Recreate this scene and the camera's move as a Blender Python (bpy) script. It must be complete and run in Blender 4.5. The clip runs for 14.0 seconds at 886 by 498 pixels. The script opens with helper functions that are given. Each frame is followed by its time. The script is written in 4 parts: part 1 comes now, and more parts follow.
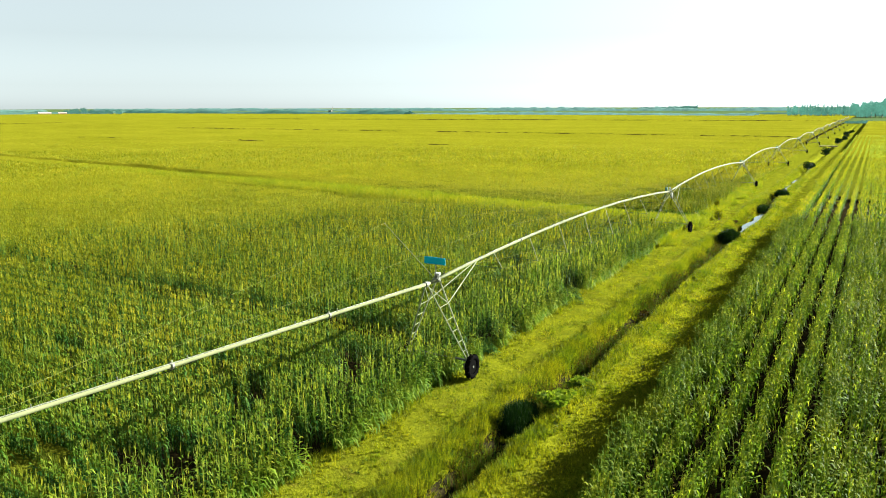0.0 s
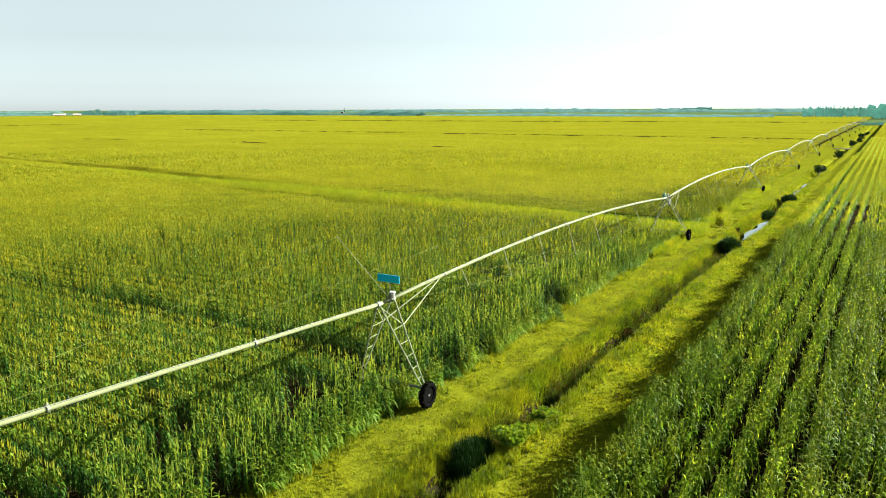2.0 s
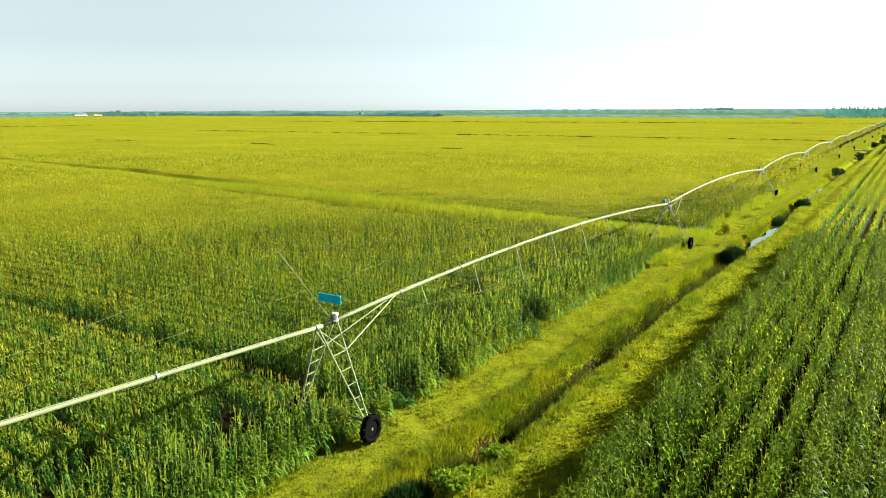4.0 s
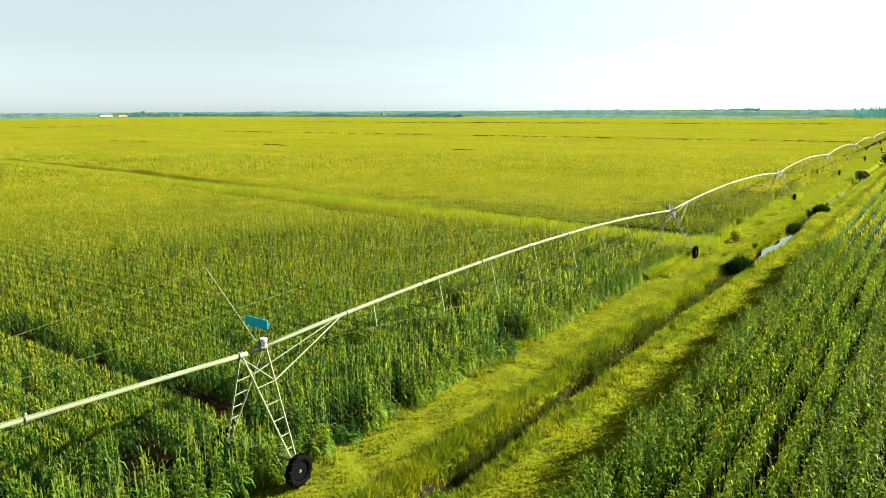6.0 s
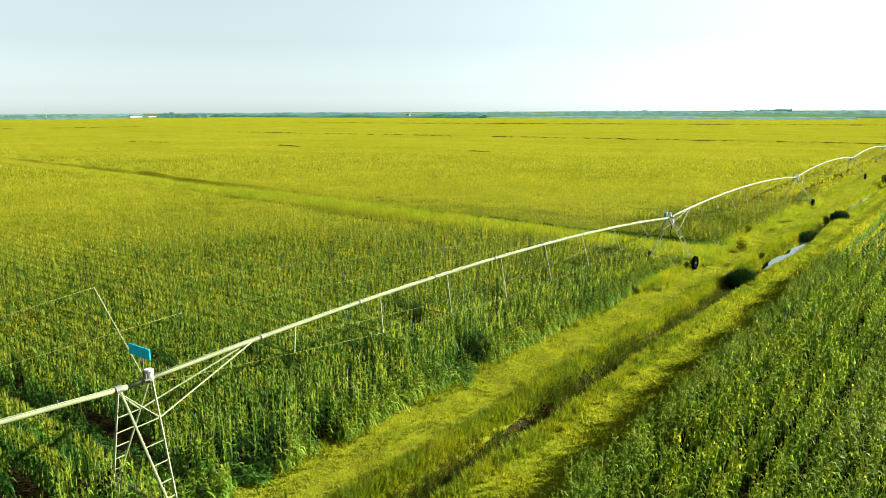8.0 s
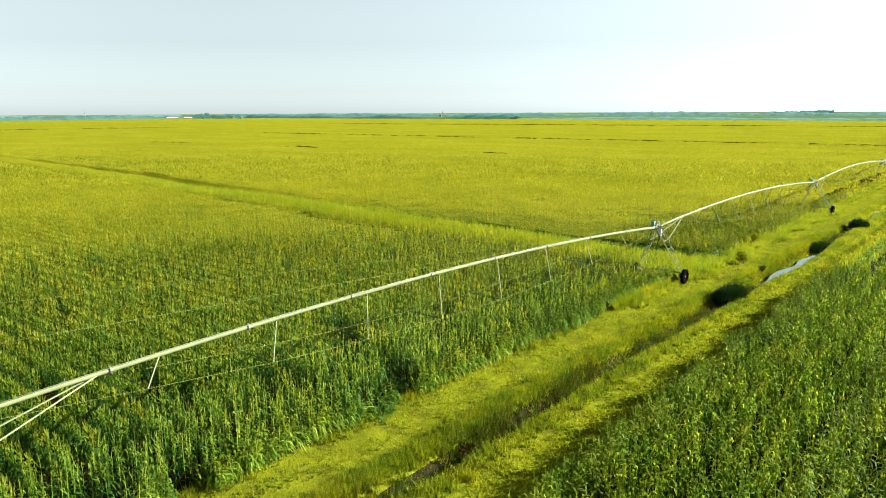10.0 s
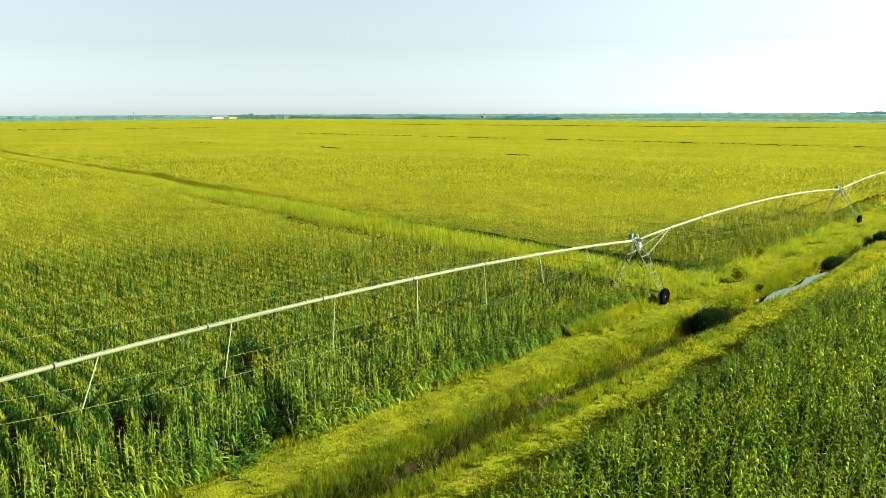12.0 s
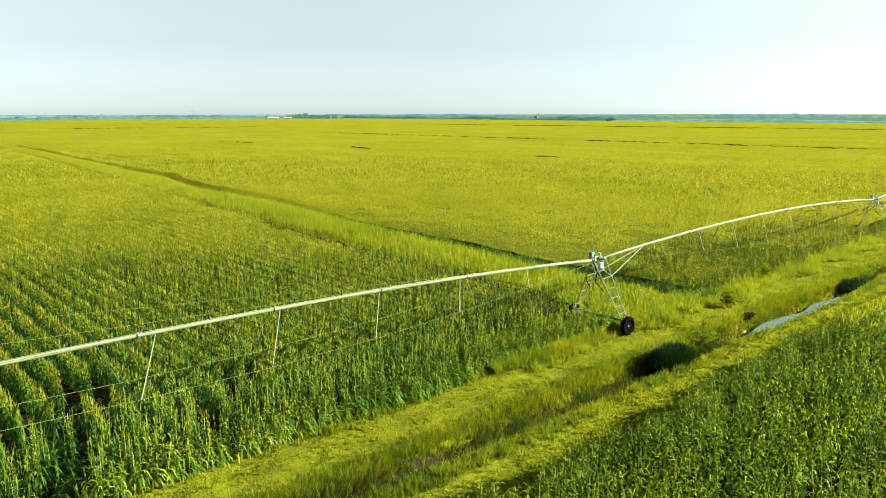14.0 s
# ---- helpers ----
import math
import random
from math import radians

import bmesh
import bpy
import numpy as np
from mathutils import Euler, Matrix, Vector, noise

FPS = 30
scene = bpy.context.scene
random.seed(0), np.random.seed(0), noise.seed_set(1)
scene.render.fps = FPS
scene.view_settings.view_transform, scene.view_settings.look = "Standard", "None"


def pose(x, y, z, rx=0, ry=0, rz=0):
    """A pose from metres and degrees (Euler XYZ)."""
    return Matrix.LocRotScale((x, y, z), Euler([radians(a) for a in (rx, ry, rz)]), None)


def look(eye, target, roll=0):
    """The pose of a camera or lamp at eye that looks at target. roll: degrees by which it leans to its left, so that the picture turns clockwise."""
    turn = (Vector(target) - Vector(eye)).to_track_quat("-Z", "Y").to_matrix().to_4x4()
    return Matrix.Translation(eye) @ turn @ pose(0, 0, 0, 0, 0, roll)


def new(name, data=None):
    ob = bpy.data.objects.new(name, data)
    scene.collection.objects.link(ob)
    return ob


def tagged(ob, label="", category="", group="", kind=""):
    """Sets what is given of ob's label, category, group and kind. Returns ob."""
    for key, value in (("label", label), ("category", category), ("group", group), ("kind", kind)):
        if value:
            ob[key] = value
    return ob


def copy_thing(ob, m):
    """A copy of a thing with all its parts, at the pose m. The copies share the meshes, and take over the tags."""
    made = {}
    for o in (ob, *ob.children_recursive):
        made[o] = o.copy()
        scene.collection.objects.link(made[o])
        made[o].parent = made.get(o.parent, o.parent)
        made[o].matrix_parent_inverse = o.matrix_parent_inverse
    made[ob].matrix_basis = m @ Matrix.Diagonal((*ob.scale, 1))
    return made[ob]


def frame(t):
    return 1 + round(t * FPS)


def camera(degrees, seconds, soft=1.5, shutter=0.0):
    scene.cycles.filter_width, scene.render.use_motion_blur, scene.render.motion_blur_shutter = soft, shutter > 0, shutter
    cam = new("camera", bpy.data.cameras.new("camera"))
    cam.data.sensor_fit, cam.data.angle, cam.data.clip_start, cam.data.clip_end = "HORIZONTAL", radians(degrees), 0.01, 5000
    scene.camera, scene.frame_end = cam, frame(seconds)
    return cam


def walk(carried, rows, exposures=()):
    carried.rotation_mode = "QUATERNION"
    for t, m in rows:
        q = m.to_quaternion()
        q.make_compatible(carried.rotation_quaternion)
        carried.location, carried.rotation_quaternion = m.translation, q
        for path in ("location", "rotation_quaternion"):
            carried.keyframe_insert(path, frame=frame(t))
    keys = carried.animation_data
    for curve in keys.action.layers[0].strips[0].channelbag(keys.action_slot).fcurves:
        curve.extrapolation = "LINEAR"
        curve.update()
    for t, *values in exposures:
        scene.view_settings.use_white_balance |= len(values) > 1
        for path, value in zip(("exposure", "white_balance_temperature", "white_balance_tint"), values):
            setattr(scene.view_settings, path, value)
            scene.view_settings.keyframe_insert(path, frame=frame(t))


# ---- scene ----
EXPO, KELVIN, TINT, SKY = 2.82, 6000.0, 6.0, 0.0234
cam = camera(62.9, 14.0, soft=1.0)
# seconds, x, y, z, yaw, pitch, roll
PATH = [
    (0, -3.255, 1.338, 14.926, 30.651, -11.186, 0.195),
    (0.5, -3.188, 2.407, 14.960, 30.850, -11.152, 0.198),
    (1, -2.995, 3.552, 14.989, 31.097, -11.124, 0.202),
    (1.5, -2.743, 4.747, 15.013, 31.382, -11.100, 0.208),
    (2, -2.479, 5.976, 15.032, 31.700, -11.079, 0.215),
    (2.5, -2.229, 7.225, 15.047, 32.047, -11.061, 0.223),
    (3, -2.008, 8.484, 15.057, 32.416, -11.045, 0.232),
    (5.5, -1.208, 14.900, 15.051, 34.536, -10.970, 0.276),
    (6, -1.028, 16.239, 15.040, 35.013, -10.954, 0.284),
    (6.5, -0.812, 17.618, 15.025, 35.511, -10.936, 0.290),
    (7, -0.553, 19.048, 15.008, 36.032, -10.917, 0.294),
    (7.5, -0.246, 20.541, 14.988, 36.580, -10.897, 0.297),
    (8, 0.108, 22.110, 14.965, 37.160, -10.876, 0.298),
    (10.5, 2.319, 31.491, 14.821, 40.657, -10.764, 0.263),
    (11, 2.755, 33.733, 14.787, 41.503, -10.743, 0.246),
    (11.5, 3.157, 36.106, 14.752, 42.405, -10.724, 0.225),
    (12, 3.515, 38.609, 14.716, 43.363, -10.707, 0.200),
    (12.5, 3.828, 41.236, 14.679, 44.378, -10.694, 0.170),
    (13, 4.102, 43.977, 14.642, 45.449, -10.685, 0.136),
    (13.5, 4.360, 46.817, 14.604, 46.571, -10.682, 0.097),
    (14, 4.638, 49.738, 14.566, 47.741, -10.685, 0.052),
]
walk(cam, [(t, pose(x, y, z, 90 + pitch, 0, yaw) @ pose(0, 0, 0, 0, 0, -roll)) for t, x, y, z, yaw, pitch, roll in PATH],
     [(0.0, EXPO, KELVIN, TINT), (14.0, EXPO, KELVIN, TINT)])

# ---- sky and sun ----
SUN_AZ, SUN_EL = radians(36), radians(22)
world = bpy.data.worlds.new("sky")
scene.world = world
world.use_nodes = True
sky = world.node_tree.nodes.new("ShaderNodeTexSky")
sky.sky_type, sky.sun_disc = "NISHITA", False
sky.sun_elevation, sky.sun_rotation = SUN_EL, SUN_AZ
sky.air_density, sky.dust_density, sky.ozone_density = 1.0, 0.4, 1.5
haze = world.node_tree.nodes.new("ShaderNodeHueSaturation")
haze.inputs["Saturation"].default_value = 0.12
world.node_tree.links.new(sky.outputs[0], haze.inputs["Color"])
veil = world.node_tree.nodes.new("ShaderNodeMix")
veil.data_type, veil.blend_type = "RGBA", "MULTIPLY"
veil.inputs[0].default_value, veil.inputs[7].default_value = 1.0, (0.965, 1.03, 1.0, 1)
world.node_tree.links.new(haze.outputs[0], veil.inputs[6])
world.node_tree.links.new(veil.outputs[2], world.node_tree.nodes["Background"].inputs[0])
world.node_tree.nodes["Background"].inputs[1].default_value = SKY
sun = new("sun", bpy.data.lights.new("sun", "SUN"))
sun.data.energy, sun.data.angle, sun.data.color = 5.0, radians(0.5), (1.0, 0.92, 0.74)
sun.matrix_basis = look((0, 0, 0), (-math.sin(SUN_AZ), -math.cos(SUN_AZ), -math.tan(SUN_EL)))


# ---- materials ----
def nodes_of(name):
    m = bpy.data.materials.new(name)
    m.use_nodes = True
    return m, m.node_tree, m.node_tree.nodes["Principled BSDF"]


def noise_node(nt, scale, detail=4.0, rough=0.6, stretch=None):
    geo = nt.nodes.new("ShaderNodeNewGeometry")
    tex = nt.nodes.new("ShaderNodeTexNoise")
    tex.inputs["Scale"].default_value, tex.inputs["Detail"].default_value, tex.inputs["Roughness"].default_value = scale, detail, rough
    if stretch:
        mp = nt.nodes.new("ShaderNodeMapping")
        mp.inputs["Scale"].default_value = stretch
        nt.links.new(geo.outputs["Position"], mp.inputs[0])
        nt.links.new(mp.outputs[0], tex.inputs["Vector"])
    else:
        nt.links.new(geo.outputs["Position"], tex.inputs["Vector"])
    return tex.outputs["Fac"]


def ramp(nt, fac, stops):
    r = nt.nodes.new("ShaderNodeValToRGB")
    while len(r.color_ramp.elements) < len(stops):
        r.color_ramp.elements.new(0.5)
    for e, (p, c) in zip(r.color_ramp.elements, stops):
        e.position, e.color = p, (*c, 1)
    nt.links.new(fac, r.inputs[0])
    return r.outputs[0]


def mixed(nt, fac, a, b, mode="MIX"):
    m = nt.nodes.new("ShaderNodeMix")
    m.data_type, m.blend_type = "RGBA", mode
    for sock, v in ((m.inputs[0], fac), (m.inputs[6], a), (m.inputs[7], b)):
        if isinstance(v, (int, float)):
            sock.default_value = v
        elif isinstance(v, tuple):
            sock.default_value = (*v, 1)
        else:
            nt.links.new(v, sock)
    return m.outputs[2]


def bumped(nt, bsdf, fac, strength, distance):
    b = nt.nodes.new("ShaderNodeBump")
    b.inputs["Strength"].default_value, b.inputs["Distance"].default_value = strength, distance
    nt.links.new(fac, b.inputs["Height"])
    nt.links.new(b.outputs[0], bsdf.inputs["Normal"])


def leaf_mat(name, c_dark, c_mid, c_light, patch_scale=0.06, through_light=0.35, gloss=0.65, patch=(0.75, 0.8, 0.6), shine=0.05, tint=(1.25, 1.15, 0.5)):
    """Blades and leaves: each one of its own tone, patches over the field, light shining through."""
    m, nt, p = nodes_of(name)
    geo = nt.nodes.new("ShaderNodeNewGeometry")
    col = ramp(nt, geo.outputs["Random Per Island"], [(0.0, c_dark), (0.5, c_mid), (1.0, c_light)])
    big = ramp(nt, noise_node(nt, patch_scale, 3.0), [(0.35, patch), (0.65, (1.15, 1.1, 1.0))])
    col = mixed(nt, 1.0, col, big, "MULTIPLY")
    clump = ramp(nt, noise_node(nt, 0.38, 3.0), [(0.36, (0.72, 0.86, 0.95)), (0.66, (1.2, 1.1, 0.95))])
    col = mixed(nt, 1.0, col, clump, "MULTIPLY")
    fine = ramp(nt, noise_node(nt, 9.0, 2.0), [(0.3, (0.8, 0.82, 0.8)), (0.7, (1.15, 1.12, 1.1))])
    col = mixed(nt, 1.0, col, fine, "MULTIPLY")
    nt.links.new(col, p.inputs["Base Color"])
    p.inputs["Roughness"].default_value = gloss
    p.inputs["Specular IOR Level"].default_value = shine
    tr = nt.nodes.new("ShaderNodeBsdfTranslucent")
    nt.links.new(mixed(nt, 1.0, col, tint, "MULTIPLY"), tr.inputs[0])
    mx = nt.nodes.new("ShaderNodeMixShader")
    mx.inputs[0].default_value = through_light
    nt.links.new(p.outputs[0], mx.inputs[1])
    nt.links.new(tr.outputs[0], mx.inputs[2])
    nt.links.new(mx.outputs[0], nt.nodes["Material Output"].inputs[0])
    return m


def ground_mat(name, stops, scale, small, bump, stretch=None, rough=0.9):
    m, nt, p = nodes_of(name)
    col = ramp(nt, noise_node(nt, scale, 6.0, 0.65, stretch), stops)
    fine = ramp(nt, noise_node(nt, small, 5.0, 0.7), [(0.3, (0.7, 0.7, 0.65)), (0.7, (1.25, 1.22, 1.2))])
    nt.links.new(mixed(nt, 1.0, col, fine, "MULTIPLY"), p.inputs["Base Color"])
    p.inputs["Roughness"].default_value = rough
    p.inputs["Specular IOR Level"].default_value = 0.0
    bumped(nt, p, noise_node(nt, small, 5.0, 0.7), 0.8, bump)
    return m


def plain_mat(name, c, rough=0.5, metal=0.0, dirt=0.25, scale=3.0, shine=0.5):
    m, nt, p = nodes_of(name)
    d = tuple(v * (1 - dirt) for v in c)
    fac = noise_node(nt, scale, 6.0, 0.65)
    nt.links.new(ramp(nt, fac, [(0.3, d), (0.65, c)]), p.inputs["Base Color"])
    p.inputs["Roughness"].default_value, p.inputs["Metallic"].default_value = rough, metal
    p.inputs["Specular IOR Level"].default_value = shine
    bumped(nt, p, noise_node(nt, scale * 8, 3.0), 0.15, 0.01)
    return m


# MAIZE darkened for shade between rows; FLAG lightened for sunlit, naturally yellower upper leaves.
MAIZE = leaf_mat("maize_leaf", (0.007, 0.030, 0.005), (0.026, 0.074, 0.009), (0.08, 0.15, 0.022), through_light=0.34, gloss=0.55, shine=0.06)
TASSEL = leaf_mat("maize_tassel", (0.116, 0.134, 0.009), (0.158, 0.172, 0.013), (0.212, 0.222, 0.026), through_light=0.5)
SILK = leaf_mat("maize_plume", (0.10, 0.145, 0.018), (0.142, 0.186, 0.026), (0.198, 0.236, 0.044), through_light=0.55)
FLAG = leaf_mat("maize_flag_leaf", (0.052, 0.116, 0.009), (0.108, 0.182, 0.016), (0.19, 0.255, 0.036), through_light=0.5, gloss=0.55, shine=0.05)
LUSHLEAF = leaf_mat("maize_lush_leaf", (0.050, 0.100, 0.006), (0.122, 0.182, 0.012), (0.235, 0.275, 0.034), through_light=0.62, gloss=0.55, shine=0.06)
# Same leaves brightened with distance, standing for sunlit tops seen at a low angle.
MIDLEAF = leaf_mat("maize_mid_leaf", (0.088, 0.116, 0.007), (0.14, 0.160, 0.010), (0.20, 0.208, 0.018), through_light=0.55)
FARLEAF = leaf_mat("maize_far_leaf", (0.122, 0.131, 0.005), (0.165, 0.168, 0.007), (0.216, 0.212, 0.013), through_light=0.55)
GRASS = leaf_mat("grass_blade", (0.084, 0.114, 0.004), (0.132, 0.160, 0.006), (0.19, 0.205, 0.011), patch_scale=0.25, through_light=0.55)
TALL = leaf_mat("tall_grass", (0.112, 0.152, 0.008), (0.155, 0.192, 0.010), (0.205, 0.232, 0.018), patch_scale=0.3, through_light=0.5)
DITCHW = leaf_mat("ditch_weed", (0.022, 0.055, 0.005), (0.045, 0.085, 0.007), (0.085, 0.12, 0.012), patch_scale=0.4, through_light=0.3)


def haze_glow_mat(name, c):
    """Far woods and tree crowns: a teal glow stands in for the haze."""
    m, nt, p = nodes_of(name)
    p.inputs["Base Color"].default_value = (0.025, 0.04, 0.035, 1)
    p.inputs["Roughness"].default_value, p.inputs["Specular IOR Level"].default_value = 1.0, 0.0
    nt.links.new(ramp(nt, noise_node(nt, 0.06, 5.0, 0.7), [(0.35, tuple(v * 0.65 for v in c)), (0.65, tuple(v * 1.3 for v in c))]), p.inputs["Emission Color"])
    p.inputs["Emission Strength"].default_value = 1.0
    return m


# Woods glow faintly: the haze before them is put into the colour.
NEARWOOD = haze_glow_mat("near_haze_woods", (0.012, 0.030, 0.021))
FARWOOD = haze_glow_mat("far_haze_woods", (0.030, 0.056, 0.045))
BROWN = leaf_mat("dry_weed", (0.022, 0.015, 0.005), (0.05, 0.034, 0.008), (0.11, 0.075, 0.016), patch_scale=0.5, through_light=0.25)
STALK = leaf_mat("maize_stalk", (0.06, 0.10, 0.01), (0.09, 0.13, 0.012), (0.14, 0.16, 0.02), through_light=0.1)
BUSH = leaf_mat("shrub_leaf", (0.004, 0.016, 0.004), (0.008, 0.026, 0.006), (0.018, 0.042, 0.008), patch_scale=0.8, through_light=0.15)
# Crowns of far trees, given the same glow in place of haze.
GROVE = haze_glow_mat("grove_haze", (0.018, 0.050, 0.034))
TREE = haze_glow_mat("farm_tree_haze", (0.014, 0.034, 0.024))
BARK = plain_mat("bark", (0.13, 0.10, 0.07), 0.9, scale=2.0)
# Soil near black: the shade under the maize is in its colour.
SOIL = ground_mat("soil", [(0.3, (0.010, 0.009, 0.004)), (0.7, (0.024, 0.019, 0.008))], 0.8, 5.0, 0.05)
TURF = ground_mat("turf", [(0.26, (0.080, 0.066, 0.010)), (0.43, (0.088, 0.100, 0.006)), (0.62, (0.122, 0.135, 0.006)), (0.8, (0.148, 0.156, 0.008))], 0.7, 9.0, 0.15)
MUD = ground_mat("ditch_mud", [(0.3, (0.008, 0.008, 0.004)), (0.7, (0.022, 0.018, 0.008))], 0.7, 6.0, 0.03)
PLAIN = ground_mat("far_fields", [(0.35, (0.045, 0.078, 0.035)), (0.5, (0.055, 0.088, 0.036)), (0.65, (0.068, 0.098, 0.034))], 0.004, 0.05, 0.1)
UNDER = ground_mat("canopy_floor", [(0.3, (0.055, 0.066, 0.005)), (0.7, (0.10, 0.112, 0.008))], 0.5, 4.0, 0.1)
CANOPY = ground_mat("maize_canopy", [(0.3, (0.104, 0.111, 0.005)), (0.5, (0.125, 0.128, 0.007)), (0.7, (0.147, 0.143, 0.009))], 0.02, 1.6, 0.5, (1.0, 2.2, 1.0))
WIRE = plain_mat("wire_steel", (0.13, 0.15, 0.04), 0.9, 0.0, 0.2, 2.0, 0.05)
STEEL = plain_mat("galvanised_steel", (0.165, 0.185, 0.10), 0.8, 0.0, 0.22, 1.5, 0.2)
PIPE = plain_mat("pipe_steel", (0.13, 0.146, 0.072), 0.85, 0.0, 0.22, 1.5, 0.15)
DULL = plain_mat("weathered_steel", (0.10, 0.11, 0.085), 0.55, 0.3, 0.3, 2.0)
RUBBER = plain_mat("tyre_rubber", (0.004, 0.004, 0.004), 1.0, 0.0, 0.3, 5.0, 0.0)
LUGMUD = plain_mat("muddy_lug", (0.010, 0.009, 0.006), 0.95, 0.0, 0.4, 5.0, 0.02)
BLUE = plain_mat("blue_paint", (0.012, 0.32, 0.46), 0.7, 0.0, 0.15, 3.0, 0.2)
# Steel of far struts and cross bars, their shade put into the colour.
SHADESTEEL = plain_mat("shaded_steel", (0.025, 0.065, 0.04), 0.6, 0.0, 0.2, 4.0, 0.15)
GREENBOX = plain_mat("green_paint", (0.05, 0.15, 0.105), 0.5, 0.0, 0.2, 4.0)
WHITE = plain_mat("white_plastic", (0.28, 0.29, 0.28), 0.4, 0.0, 0.1, 4.0)
CONCRETE = plain_mat("concrete", (0.17, 0.16, 0.125), 0.9, 0.0, 0.4, 1.0)
PLASTER = plain_mat("pale_plaster", (0.34, 0.30, 0.28), 0.8, 0.0, 0.1, 0.4)
ROOF = plain_mat("red_roof", (0.36, 0.25, 0.22), 0.8, 0.0, 0.2, 0.4)
GLASSD = plain_mat("dark_window", (0.05, 0.06, 0.07), 0.15, 0.0, 0.1, 1.0)
wm, wnt, wp = nodes_of("ditch_water")
wp.inputs["Base Color"].default_value, wp.inputs["Roughness"].default_value = (0.05, 0.075, 0.06, 1), 0.04
wp.inputs["IOR"].default_value, wp.inputs["Specular IOR Level"].default_value = 1.33, 0.3
bumped(wnt, wp, noise_node(wnt, 3.0, 2.0), 0.05, 0.01)
WATER = wm


# ---- mesh helpers ----
def part(name, bm, material, parent, label=""):
    """One mesh object under a thing or a part."""
    me = bpy.data.meshes.new(name)
    bm.to_mesh(me)
    bm.free()
    me.materials.append(material)
    ob = new(name, me)
    ob.parent = parent
    return tagged(ob, label) if label else ob


def thing(name, label, category, group="", kind="", m=None):
    ob = tagged(new(name), label, category, group, kind)
    if m is not None:
        ob.matrix_basis = m
    return ob


def add_bar(bm, a, b, r, sides=6, r2=None):
    a, b = Vector(a), Vector(b)
    bmesh.ops.create_cone(bm, cap_ends=True, segments=sides, radius1=r, radius2=r if r2 is None else r2, depth=(b - a).length,
                          matrix=Matrix.Translation((a + b) / 2) @ (b - a).to_track_quat("Z", "Y").to_matrix().to_4x4())
    return bm


def bar(a, b, r, sides=6, r2=None):
    return add_bar(bmesh.new(), a, b, r, sides, r2)


def tube(points, r, sides=10):
    """A round tube along a line of points."""
    bm, rings = bmesh.new(), []
    pts = [Vector(p) for p in points]
    for i, p in enumerate(pts):
        d = (pts[min(i + 1, len(pts) - 1)] - pts[max(i - 1, 0)]).normalized()
        q = d.to_track_quat("Z", "Y")
        rings.append([bm.verts.new(p + q @ Vector((r * math.cos(2 * math.pi * k / sides), r * math.sin(2 * math.pi * k / sides), 0))) for k in range(sides)])
    for A, B in zip(rings, rings[1:]):
        for k in range(sides):
            f = bm.faces.new((A[k], A[(k + 1) % sides], B[(k + 1) % sides], B[k]))
            f.smooth = True
    bm.faces.new(rings[0][::-1])
    bm.faces.new(rings[-1])
    return bm


def block(a, b, bevel=0.01):
    bm = bmesh.new()
    bmesh.ops.create_cube(bm, size=1)
    for v in bm.verts:
        v.co = Vector([(a[i] + b[i]) / 2 + v.co[i] * (b[i] - a[i]) for i in range(3)])
    if bevel:
        bmesh.ops.bevel(bm, geom=bm.edges[:], offset=bevel, segments=2, affect="EDGES")
    return bm


def big_mesh(name, verts, polys, sizes, mat_index, materials, smooth=False):
    """A mesh from whole arrays of corners and faces."""
    me = bpy.data.meshes.new(name)
    me.vertices.add(len(verts))
    me.vertices.foreach_set("co", np.ascontiguousarray(verts, dtype=np.float32).ravel())
    me.loops.add(len(polys))
    me.loops.foreach_set("vertex_index", np.ascontiguousarray(polys, dtype=np.int32))
    me.polygons.add(len(sizes))
    me.polygons.foreach_set("loop_start", np.concatenate(([0], np.cumsum(sizes)[:-1])).astype(np.int32))
    me.polygons.foreach_set("material_index", np.ascontiguousarray(mat_index, dtype=np.int32))
    if smooth:
        me.polygons.foreach_set("use_smooth", np.ones(len(sizes), dtype=bool))
    for m in materials:
        me.materials.append(m)
    me.update(calc_edges=True)
    return new(name, me)


def sheet(name, xs, ys, height, materials, pick=None):
    """A sheet over a grid of lines xs, ys, of the height that is given."""
    X, Y = np.meshgrid(xs, ys, indexing="ij")
    V = np.stack([X, Y, height(X, Y)], -1).reshape(-1, 3)
    n, m = len(xs), len(ys)
    i, j = np.meshgrid(np.arange(n - 1), np.arange(m - 1), indexing="ij")
    a = (i * m + j).ravel()
    F = np.stack([a, a + m, a + m + 1, a + 1], -1)
    cx, cy = (X[:-1, :-1] + X[1:, 1:]).ravel() / 2, (Y[:-1, :-1] + Y[1:, 1:]).ravel() / 2
    mi = pick(cx, cy) if pick else np.zeros(len(F), int)
    keep = mi >= 0
    return big_mesh(name, V, F[keep].ravel(), np.full(keep.sum(), 4), mi[keep], materials, True)


def waves(X, Y, size, seed):
    """Smooth unevenness of that size, between about -1 and 1."""
    r = np.random.RandomState(seed)
    out = np.zeros_like(X, dtype=float)
    for k in range(7):
        a, ph, s = r.uniform(0, 6.28), r.uniform(0, 6.28), size * r.uniform(0.6, 1.7)
        out += np.sin((X * np.cos(a) + Y * np.sin(a)) * 6.28 / s + ph)
    return out / 3.5


